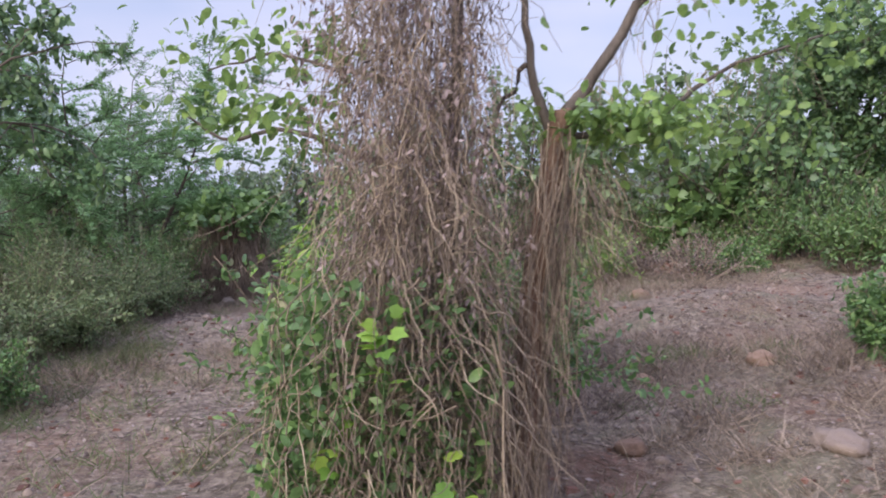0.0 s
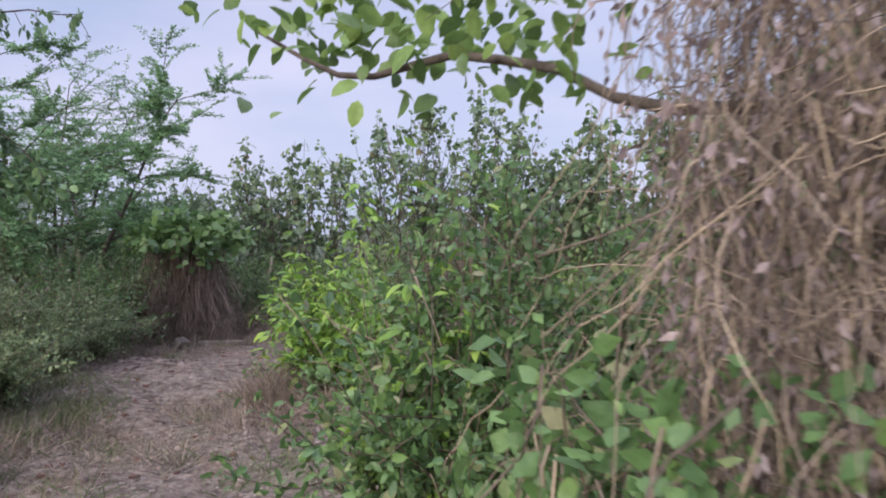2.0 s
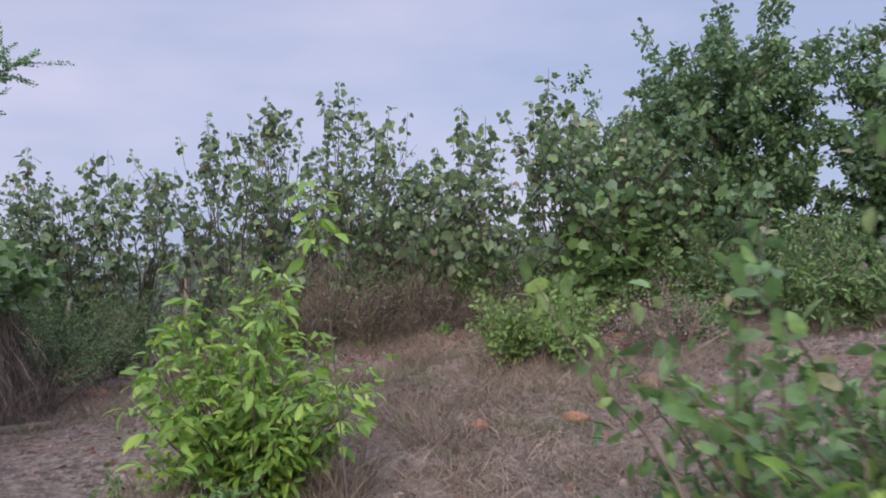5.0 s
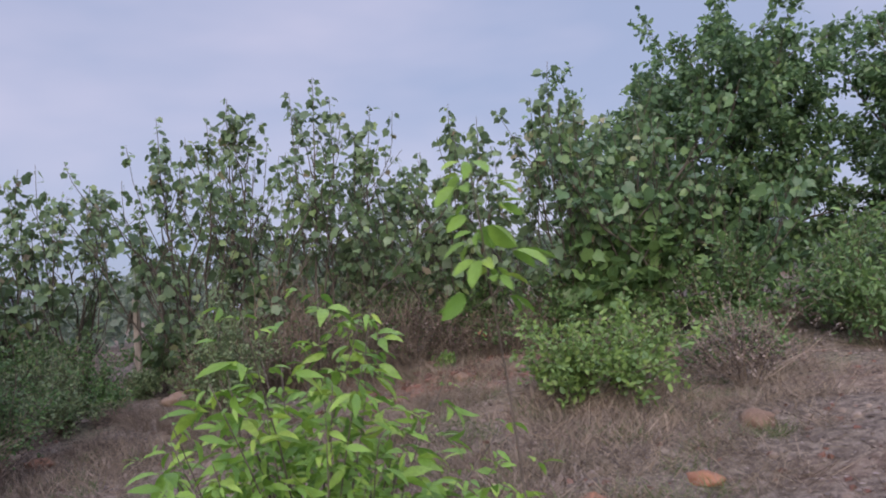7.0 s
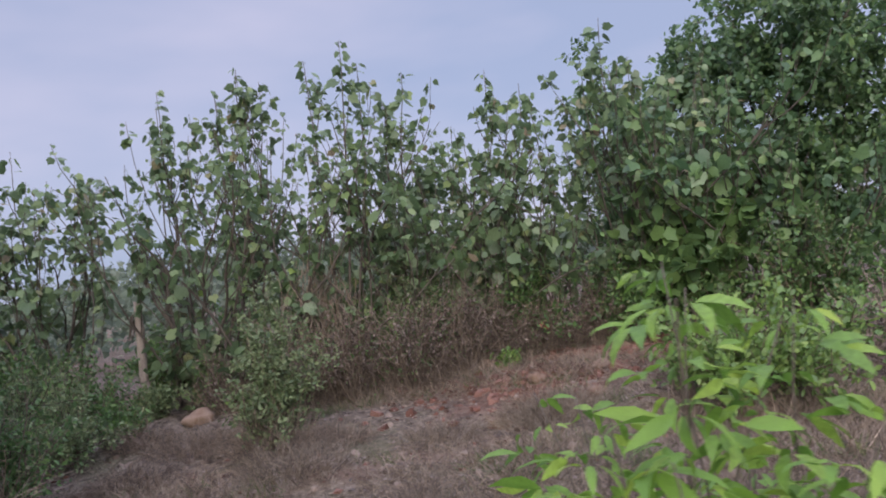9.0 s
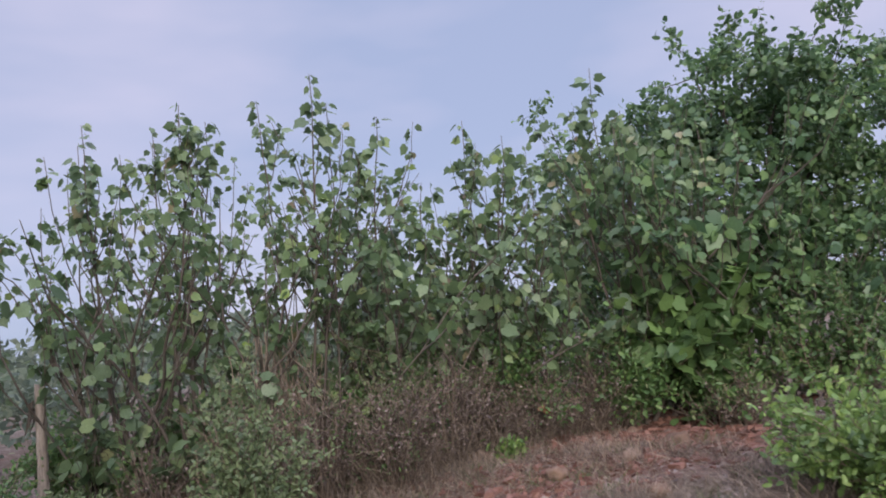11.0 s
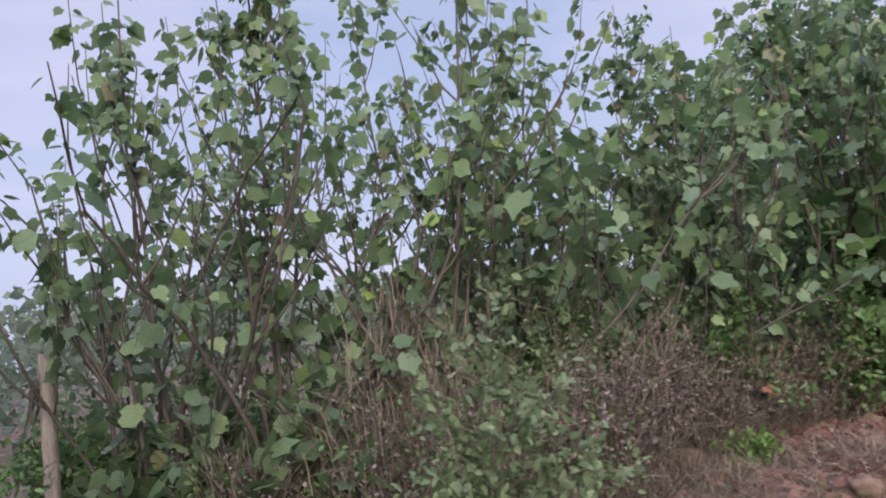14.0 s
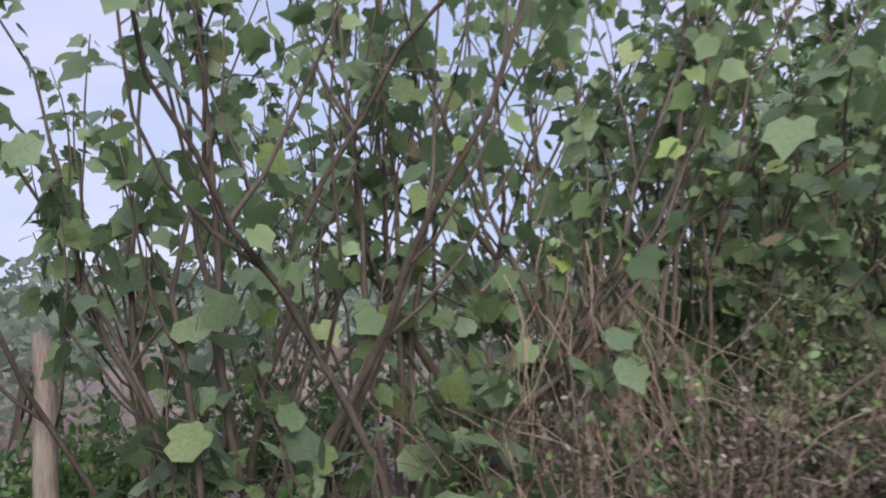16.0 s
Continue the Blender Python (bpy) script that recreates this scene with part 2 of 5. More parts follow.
PH = seeded(5).uniform(0, 6.28, 12)
KX = seeded(6).normal(0, 1, 12) * np.array([0.35, 0.35, 0.7, 0.7, 1.3, 1.3, 2.6, 2.6, 5, 5, 9, 9])
KY = seeded(7).normal(0, 1, 12) * np.array([0.35, 0.35, 0.7, 0.7, 1.3, 1.3, 2.6, 2.6, 5, 5, 9, 9])
AM = np.array([0.04, 0.04, 0.03, 0.03, 0.03, 0.03, 0.024, 0.024, 0.012, 0.012, 0.007, 0.007])


def height(x, y):
    """The ground: a gentle bank that rises to the right and ahead, with humps."""
    x, y = np.asarray(x, float), np.asarray(y, float)
    cx, cy = np.clip(x, -14, 16), np.clip(y, -8, 34)
    h = -0.056 + 0.0585 * cx + 0.037 * cy
    for k in range(12):
        h = h + AM[k] * np.sin(KX[k] * x + KY[k] * y + PH[k])
    for mx, my, r, a in ((2.0, 4.2, 0.35, 0.12), (2.7, 8.8, 0.6, 0.16), (1.5, 7.4, 0.5, 0.08), (3.6, 9.8, 0.7, 0.12), (-0.9, 14.0, 0.8, 0.12), (2.2, 12.6, 0.8, 0.16), (-1.7, 9.0, 0.5, 0.1), (0.3, 12.6, 1.0, 0.2)):
        h = h + a * np.exp(-((x - mx) ** 2 + (y - my) ** 2) / r ** 2)
    return h


def ground_at(x, y):
    return float(height(x, y))


class Geo:
    """Collects vertices and faces as arrays, to become one mesh."""

    def __init__(self):
        self.v, self.f, self.n = [], [], 0

    def add(self, verts, faces):
        self.v.append(verts)
        self.f.append((faces + self.n).astype(np.int32))
        self.n += len(verts)

    def mesh(self, name, mat, smooth=True):
        me = bpy.data.meshes.new(name)
        v = np.concatenate(self.v).astype(np.float32)
        loops = np.concatenate([f.ravel() for f in self.f])
        sizes = np.concatenate([np.full(len(f), f.shape[1], np.int32) for f in self.f])
        me.vertices.add(len(v))
        me.vertices.foreach_set("co", v.ravel())
        me.loops.add(len(loops))
        me.loops.foreach_set("vertex_index", loops)
        me.polygons.add(len(sizes))
        me.polygons.foreach_set("loop_start", np.concatenate([[0], np.cumsum(sizes)[:-1]]).astype(np.int32))
        me.update(calc_edges=True)
        me.polygons.foreach_set("use_smooth", np.full(len(sizes), smooth))
        me.materials.append(mat)
        return me


def thing(name, x, y, label, category, group="", z=None, turn=0.0, kind=""):
    ob = new(name)
    ob.empty_display_size = 0.1
    ob.matrix_basis = pose(x, y, ground_at(x, y) - 0.02 if z is None else z, 0, 0, turn)
    return tagged(ob, label, category, group, kind)


def part(name, geo, mat, parent, label="", smooth=True, kind=""):
    if not geo.n:
        return None
    ob = new(name, geo.mesh(name, mat, smooth))
    ob.parent = parent
    return tagged(ob, label, kind=kind)


def tube(geo, pts, r0, r1, sides=5):
    """A tapered stem along a line of points."""
    pts = np.asarray(pts, float)
    n = len(pts)
    t = np.gradient(pts, axis=0)
    t /= np.linalg.norm(t, axis=1, keepdims=True) + 1e-9
    ref = np.where(np.abs(t[:, 2:3]) > 0.9, np.array([[1.0, 0, 0]]), np.array([[0, 0, 1.0]]))
    u = np.cross(t, ref)
    u /= np.linalg.norm(u, axis=1, keepdims=True) + 1e-9
    w = np.cross(t, u)
    r = np.linspace(r0, r1, n)[:, None, None]
    a = np.arange(sides) * 2 * np.pi / sides
    ring = pts[:, None, :] + r * (np.cos(a)[None, :, None] * u[:, None, :] + np.sin(a)[None, :, None] * w[:, None, :])
    i = np.arange(n - 1)[:, None] * sides
    j = np.arange(sides)[None, :]
    k = (j + 1) % sides
    geo.add(ring.reshape(-1, 3), np.stack([i + j, i + k, i + sides + k, i + sides + j], -1).reshape(-1, 4))
    geo.f.append((np.array([list(range((n - 1) * sides, n * sides))]) + geo.n - n * sides).astype(np.int32))


def line(rng, p, d, length, n=7, wob=0.15, up=0.0):
    """A wandering line from p along d; up bends it to the sky (minus: droop)."""
    p, d = np.array(p, float), np.array(d, float)
    d /= np.linalg.norm(d)
    out = [p.copy()]
    for _ in range(n - 1):
        d = d + rng.normal(0, wob, 3) + np.array([0, 0, up])
        d /= np.linalg.norm(d)
        p = p + d * length / (n - 1)
        out.append(p.copy())
    return np.array(out)


def on_line(pts, t):
    s = np.clip(t, 0, 0.999) * (len(pts) - 1)
    i = int(s)
    return pts[i] + (pts[i + 1] - pts[i]) * (s - i), pts[i + 1] - pts[i]


# leaf outlines: x across, y from stalk to tip, z up
BROAD = (np.array([(0, 0, 0), (0, .5, .0), (0, 1.05, -.1), (-.2, -.14, .03), (-.46, .08, .06), (-.46, .32, .07), (-.51, .53, .02), (-.27, .67, .04),
                   (.2, -.14, .03), (.46, .08, .06), (.46, .32, .07), (.51, .53, .02), (.27, .67, .04)], float),
         [(0, 3, 4, 5), (0, 5, 1, 1), (1, 5, 6, 7), (1, 7, 2, 2), (0, 10, 9, 8), (0, 1, 10, 10), (1, 12, 11, 10), (1, 2, 12, 12)])
OVAL = (np.array([(0, 0, 0), (0, .35, .05), (0, .7, .03), (0, 1, -.08), (-.17, .18, .09), (-.24, .5, .1), (-.15, .82, .02), (.17, .18, .09), (.24, .5, .1), (.15, .82, .02)], float),
        [(0, 1, 4, 4), (1, 2, 5, 4), (2, 3, 6, 5), (0, 7, 1, 1), (1, 7, 8, 2), (2, 8, 9, 3)])
LANCE = (np.array([(0, 0, 0), (0, .35, .04), (0, .7, 0), (0, 1, -.2), (-.1, .15, .06), (-.16, .42, .07), (-.1, .76, -.02), (.1, .15, .06), (.16, .42, .07), (.1, .76, -.02)], float),
         [(0, 1, 4, 4), (1, 2, 5, 4), (2, 3, 6, 5), (0, 7, 1, 1), (1, 7, 8, 2), (2, 8, 9, 3)])
SMALL = (np.array([(0, 0, 0), (-.28, .45, .08), (0, 1, 0), (.28, .45, .08)], float), [(0, 2, 1, 1), (0, 3, 2, 2)])
BLADE = (np.array([(-.5, 0, 0), (.5, 0, 0), (-.4, .5, .06), (.4, .5, .06), (0, 1, -.06)], float), [(0, 1, 3, 2), (2, 3, 4, 4)])


def leaves(geo, shape, pos, along, size, rng, width=1.0, flat=0.6):
    """Many leaves at once: where they sit, the way they point, their lengths."""
    pos, along, size = np.asarray(pos, float), np.asarray(along, float), np.asarray(size, float)
    n = len(pos)
    if not n:
        return
    y = along / (np.linalg.norm(along, axis=1, keepdims=True) + 1e-9)
    z = rng.normal(0, 1 - flat, (n, 3)) + np.array([0, 0, flat])
    x = np.cross(y, z)
    x /= np.linalg.norm(x, axis=1, keepdims=True) + 1e-9
    z = np.cross(x, y)
    tv, tf = shape
    w = np.broadcast_to(width, (n,))[:, None, None]
    c = size[:, None, None]
    v = pos[:, None, :] + c * (tv[None, :, 0:1] * w * x[:, None, :] + tv[None, :, 1:2] * y[:, None, :] + tv[None, :, 2:3] * z[:, None, :])
    base = (np.arange(n) * len(tv))[:, None, None]
    quads = np.array([f for f in tf if f[2] != f[3]]).reshape(-1, 4)
    tris = np.array([f[:3] for f in tf if f[2] == f[3]]).reshape(-1, 3)
    start = geo.n
    geo.v.append(v.reshape(-1, 3))
    geo.n += n * len(tv)
    if len(quads):
        geo.f.append((base + quads[None] + start).reshape(-1, 4).astype(np.int32))
    if len(tris):
        geo.f.append((base + tris[None] + start).reshape(-1, 3).astype(np.int32))


def leaf_mesh(name, shape, mat):
    g = Geo()
    tv, tf = shape
    g.v.append(tv)
    g.n = len(tv)
    g.f.append(np.array([f for f in tf if f[2] != f[3]]).reshape(-1, 4).astype(np.int32))
    tris = np.array([f[:3] for f in tf if f[2] == f[3]]).reshape(-1, 3).astype(np.int32)
    if len(tris):
        g.f.append(tris)
    return g.mesh(name, mat)


def single_leaf(me, parent, p, along, size, rng, flat=0.6, width=1.0):
    """One leaf as a part of its plant; all leaves of a kind share one mesh."""
    y = Vector(along).normalized()
    z = Vector(rng.normal(0, 1 - flat, 3)) + Vector((0, 0, flat))
    x = y.cross(z).normalized()
    z = x.cross(y)
    ob = new("leaf", me)
    ob.parent = parent
    m = Matrix((x * width, y, z)).transposed().to_4x4()
    ob.matrix_basis = Matrix.Translation(Vector(p)) @ m @ Matrix.Scale(size, 4)
    return ob


# ---- the ground, one sheet to the horizon ----
def axis(lo, hi, step, far):
    mid = np.arange(lo, hi + 1e-6, step)
    out = np.array([1, 2.5, 5, 10, 20, 45, 100, 250, 700, far])
    return np.concatenate([lo - out[::-1], mid, hi + out])


gx, gy = axis(-12, 13, 0.14, 2000), axis(-4, 27, 0.14, 2000)
XX, YY = np.meshgrid(gx, gy)
gg = Geo()
ZZ = height(XX, YY)
nx, ny = len(gx), len(gy)
ii, jj = np.meshgrid(np.arange(nx - 1), np.arange(ny - 1))
a0 = (jj * nx + ii).ravel()
gg.add(np.stack([XX, YY, ZZ], -1).reshape(-1, 3), np.stack([a0, a0 + 1, a0 + nx + 1, a0 + nx], -1))
ground = new("ground", gg.mesh("ground", SOIL))
tagged(ground, "dry grey-brown soil with rust-red patches and straw", "ground", kind="structure")


# ---- plants ----
def tall_shrub(x, y, h, seed, stems=8, spread=0.9, leaf=0.115, dense=1.0, single=0, lean=(0, 0), mat=None, tips=(),
               label="tall dull green shrub with upright grey stems and broad lobed leaves", group="tall shrubs of the thicket"):
    """Many stems from one foot that fork into upright rods, with broad hanging leaves; tips are where the leaders end."""
    rng = seeded(seed)
    root = thing("tall_shrub", x, y, label, "shrub", group)
    foot = np.array(root.location)
    twigs, crown = Geo(), Geo()
    P, D, S = [], [], []
    front = leaf_mesh("broad_leaf", BROAD, LEAF_FRONT) if single else None

    def leafy(rod, t0, per_metre, ends, size=1.0):
        length = np.linalg.norm(np.diff(rod, axis=0), axis=1).sum() * (1 - t0)
        m = int(length * per_metre) + 1
        for t in np.concatenate([t0 + (1 - t0) * rng.uniform(0, 1, m) ** 0.7, rng.uniform(0.84, 1.0, ends)]):
            p, dd = on_line(rod, t)
            b = rng.uniform(0, 6.283)
            out = np.array([np.cos(b), np.sin(b), 0.0])
            z = leaf * size * rng.uniform(0.5, 1.3) * (0.7 if t > 0.97 else 1)
            if p[2] < 2.3 and rng.uniform() < 0.16:
                z *= rng.uniform(1.3, 1.8)
            P.append(p + out * z * rng.uniform(0.25, 0.75) + np.array([0, 0, 0.1 * z]))
            D.append(out * 0.8 + np.array([0, 0, rng.uniform(-1.3, 0.0)]))
            S.append(z)

    def side_rods(st, L, n, lo, hi):
        for k in range(n):
            t = rng.uniform(lo, hi)
            p, dd = on_line(st, t)
            b = rng.uniform(0, 6.283)
            dd = dd / np.linalg.norm(dd) + np.array([np.cos(b), np.sin(b), 0.1]) * rng.uniform(0.6, 1.2)
            rod = line(rng, p, dd, min(L * rng.uniform(0.2, 0.48), L * (1 - t)), 8, 0.12, 0.2)
            tube(twigs, rod, 0.01, 0.003, 4)
            leafy(rod, 0.2, 8.5 * dense, 5)
            p2, d2 = on_line(rod, rng.uniform(0.2, 0.8))
            tw = line(rng, p2, d2 / np.linalg.norm(d2) + rng.normal(0, 0.7, 3), L * rng.uniform(0.05, 0.13), 4, 0.15, 0.1)
            tube(twigs, tw, 0.005, 0.002, 3)
            leafy(tw, 0.2, 9 * dense, 2)

    for s in range(stems):
        a = 6.283 * (s + rng.uniform(0, 0.8)) / stems
        q = rng.uniform(0.1, 1.0)
        d = np.array([np.cos(a) * spread * (0.15 + 0.75 * q) + lean[0], np.sin(a) * spread * (0.15 + 0.75 * q) + lean[1], 1.0])
        L = h * rng.uniform(0.8, 1.06) * (1 - 0.06 * q)
        st = line(rng, (0.16 * np.cos(a), 0.16 * np.sin(a), 0), d, L, 13, 0.17, 0.09)
        g = Geo()
        tube(g, st, rng.uniform(0.01, 0.03), 0.004, 6)
        part("stem", g, BARK_GREY, root)
        leafy(st, 0.3, 7.5 * dense, 6)
        side_rods(st, L, rng.integers(4, 7), 0.14, 0.75)
    for tip in tips:
        # leaders that stand above the rest and end in a spire of larger leaves
        v = np.array(tip) - foot
        t = np.linspace(0, 1, 14)
        wob = np.cumsum(rng.normal(0, 0.018, (14, 2)), axis=0)
        wob -= wob[-1] * t[:, None]
        st = np.stack([v[0] * np.sin(t * 1.571) + wob[:, 0], v[1] * np.sin(t * 1.571) + wob[:, 1], v[2] * t], -1)
        g = Geo()
        tube(g, st, rng.uniform(0.018, 0.026), 0.004, 6)
        part("stem", g, BARK_GREY, root)
        leafy(st, 0.62, 10, 7, 1.3)
        leafy(st, 0.3, 3.0, 0, 1.0)
        side_rods(st, v[2], 3, 0.3, 0.7)
        for k in range(3):
            p, dd = on_line(st, rng.uniform(0.6, 0.82))
            b = rng.uniform(0, 6.283)
            rod = line(rng, p, (np.cos(b) * 0.7, np.sin(b) * 0.7, 1), rng.uniform(0.35, 0.75), 6, 0.08, 0.2)
            tube(twigs, rod, 0.008, 0.003, 4)
            leafy(rod, 0.3, 10, 4, 1.2)
    P, D, S = np.array(P), np.array(D), np.array(S)
    if single:
        # the leaves on the side that the path passes are parts of their own
        toward = P @ np.array([-0.6, -0.8, 0.0]) + 0.25 * (1.9 - np.abs(P[:, 2] - 1.6))
        pick = np.argsort(-toward)[:single]
        for k in pick:
            single_leaf(front, root, P[k], D[k], S[k], rng, 0.5)
        keep = np.ones(len(P), bool)
        keep[pick] = False
        P, D, S = P[keep], D[keep], S[keep]
    leaves(crown, BROAD, P, D, S, rng, rng.uniform(0.75, 1.05, len(P)), 0.5)
    part("twigwork", twigs, BARK_GREY, root, kind="stuff")
    part("crown", crown, mat or LEAF_TALL, root, kind="stuff")
    return root


def bush(name, x, y, r, h, seed, count=2600, leaf=0.05, mat=None, shape=SMALL, label="", group="", twig_mat=None, stems=26, wild=0.25, flat=0.45, inner=0.25):
    """A rounded bush of wiry stems that fork outwards, small leaves all along them."""
    rng = seeded(seed)
    root = thing(name, x, y, label, "bush", group)
    wood, crown = Geo(), Geo()
    P, D, tips = [], [], []
    for s in range(stems):
        a, q = rng.uniform(0, 6.283), rng.uniform(0, 1) ** 0.6
        lump = 1 + 0.22 * np.sin(3 * a + seed) + 0.15 * np.sin(5 * a + 2 * seed)
        tip = np.array([np.cos(a) * r * q * lump * rng.uniform(0.65, 1.25), np.sin(a) * r * q * lump * rng.uniform(0.65, 1.25), h * (1 - 0.5 * q ** 2) * rng.uniform(0.5, 1.2)])
        L = np.linalg.norm(tip)
        st = line(rng, (0.1 * np.cos(a) * r, 0.1 * np.sin(a) * r, 0), tip + np.array([0, 0, 0.15]), L, 7, 0.1, 0.0)
        tube(wood, st, 0.008, 0.003, 4)
        tips.append((st, 0.25))
        for k in range(6):
            p, dd = on_line(st, rng.uniform(0.3, 0.95))
            sh = line(rng, p, dd / np.linalg.norm(dd) + rng.normal(0, 0.65, 3), L * rng.uniform(0.2, 0.4) * (1 + wild), 5, 0.18, 0.02)
            tube(wood, sh, 0.004, 0.002, 3)
            tips.append((sh, 0.0))
    per = max(1, count // len(tips))
    for sh, t0 in tips:
        for t in rng.uniform(t0, 1, per):
            p, dd = on_line(sh, t)
            P.append(p + rng.normal(0, leaf * 0.5, 3))
            D.append(dd / (np.linalg.norm(dd) + 1e-9) * 0.6 + rng.normal(0, 0.8, 3) + np.array([0, 0, -0.15]))
    P, D = np.array(P), np.array(D)
    P[:, 2] = np.maximum(P[:, 2], 0.03)
    leaves(crown, shape, P, D, leaf * rng.uniform(0.6, 1.3, len(P)), rng, rng.uniform(0.8, 1.2, len(P)), flat)
    part("branchwork", wood, twig_mat or TWIG, root, kind="stuff")
    part("crown", crown, mat or LEAF_BUSH, root, kind="stuff")
    return root


def tree(name, x, y, h, r, seed, leaf, count, mat, bark, label, trunk_r=0.1, fork=0.3, limbs=8, shape=OVAL, droop=-0.02, sub=9, category="tree", flat=0.5, low=0.35):
    """Tapered trunk, limbs as parts, twigs, and a crown of single leaves with gaps."""
    rng = seeded(seed)
    root = thing(name, x, y, label, category)
    tk = line(rng, (0, 0, 0), (rng.normal(0, 0.08), rng.normal(0, 0.08), 1), h * (fork + 0.3), 8, 0.06, 0.02)
    g = Geo()
    tube(g, tk, trunk_r, trunk_r * 0.45, 9)
    part("trunk", g, bark, root)
    twigs, crown = Geo(), Geo()
    P, D = [], []
    ends = []
    for k in range(limbs):
        a = 6.283 * (k + rng.uniform(-0.3, 0.3)) / limbs
        t = rng.uniform(fork / (fork + 0.3) * 0.7, 1.0)
        p, _ = on_line(tk, t)
        q = rng.uniform(low, 1.0)
        tip = np.array([np.cos(a) * r * rng.uniform(0.55, 1) * (1.05 - 0.55 * q), np.sin(a) * r * rng.uniform(0.55, 1) * (1.05 - 0.55 * q), h * q]) - p
        L = np.linalg.norm(tip) * 0.95
        lb = line(rng, p, tip, L, 8, 0.1, 0.01)
        g = Geo()
        tube(g, lb, trunk_r * 0.42, 0.008, 6)
        part("limb", g, bark, root)
        for j in range(sub):
            p2, d2 = on_line(lb, rng.uniform(0.25, 1.0))
            br = line(rng, p2, d2 / np.linalg.norm(d2) + rng.normal(0, 0.7, 3), r * rng.uniform(0.25, 0.55), 6, 0.14, droop)
            tube(twigs, br, 0.012, 0.003, 4)
            ends.append(br)
            for i in range(4):
                p3, d3 = on_line(br, rng.uniform(0.2, 1.0))
                tw = line(rng, p3, d3 / np.linalg.norm(d3) + rng.normal(0, 0.7, 3), r * rng.uniform(0.1, 0.24), 5, 0.15, droop)
                tube(twigs, tw, 0.005, 0.002, 3)
                ends.append(tw)
    per = max(1, count // len(ends))
    for tw in ends:
        for t in rng.uniform(0.1, 1, per):
            p, d = on_line(tw, t)
            P.append(p + rng.normal(0, leaf * 0.45, 3))
            D.append(d / (np.linalg.norm(d) + 1e-9) * 0.5 + rng.normal(0, 0.7, 3) + np.array([0, 0, -0.3]))
    leaves(crown, shape, P, D, leaf * rng.uniform(0.6, 1.2, len(P)), rng, rng.uniform(0.9, 1.3, len(P)), flat)
    part("twigwork", twigs, bark, root, kind="stuff")
    part("crown", crown, mat, root, kind="stuff")
    return root


def thorn_tree(x, y, h, r, seed, count):
    """Several leaning trunks with far-reaching level branches and flat feathery sprays of tiny leaflets."""
    rng = seeded(seed)
    root = thing("feathery_tree", x, y, "feathery-leaved thorn tree with thin level spreading branches", "tree", "thorn trees")
    twigs, crown = Geo(), Geo()
    P, D, ends = [], [], []
    for s in range(4):
        a = 1.571 * s + rng.uniform(-0.4, 0.4)
        st = line(rng, (0.07 * np.cos(a), 0.07 * np.sin(a), 0), (0.6 * np.cos(a), 0.6 * np.sin(a), 1), h * rng.uniform(0.82, 1.02), 10, 0.09, 0.02)
        g = Geo()
        tube(g, st, 0.06, 0.008, 7)
        part("trunk", g, BARK_GREY, root)
        for k in range(20):
            t = 0.16 + 0.84 * (k + rng.uniform(0, 0.9)) / 20
            p, _ = on_line(st, t)
            b = a + rng.normal(0, 1.3)
            lb = line(rng, p, (np.cos(b), np.sin(b), rng.uniform(0.05, 0.6)), r * rng.uniform(0.4, 0.85) * (1.05 - 0.45 * t), 8, 0.13, -0.02)
            g = Geo()
            tube(g, lb, 0.022 * (1.2 - 0.8 * t), 0.004, 5)
            part("limb", g, BARK_GREY, root)
            for j in range(15):
                p2, d2 = on_line(lb, rng.uniform(0.12, 1.0))
                d2 = d2 / np.linalg.norm(d2)
                tw = line(rng, p2, d2 * 0.7 + rng.normal(0, 0.6, 3) * np.array([1, 1, 0.35]), rng.uniform(0.25, 0.75), 5, 0.12, 0.0)
                tube(twigs, tw, 0.005, 0.0015, 3)
                ends.append(tw)
    per = count // len(ends)
    for tw in ends:
        t = rng.uniform(0.05, 0.999, per) * (len(tw) - 1)
        i = t.astype(int)
        d = tw[i + 1] - tw[i]
        p = tw[i] + d * (t - i)[:, None]
        d = d / (np.linalg.norm(d, axis=1, keepdims=True) + 1e-9)
        side = np.stack([-d[:, 1], d[:, 0], np.zeros(per)], -1) * rng.choice((-1, 1), (per, 1))
        P.append(p + rng.normal(0, 0.012, (per, 3)) + side * rng.uniform(0, 0.05, (per, 1)))
        D.append(side + 0.4 * d + rng.normal(0, 0.3, (per, 3)))
    P, D = np.concatenate(P), np.concatenate(D)
    leaves(crown, SMALL, P, D, rng.uniform(0.03, 0.07, len(P)), rng, rng.uniform(0.7, 1.1, len(P)), 0.6)
    part("twigwork", twigs, BARK_GREY, root, kind="stuff")
    part("crown", crown, LEAF_FEATHER, root, kind="stuff")
    return root


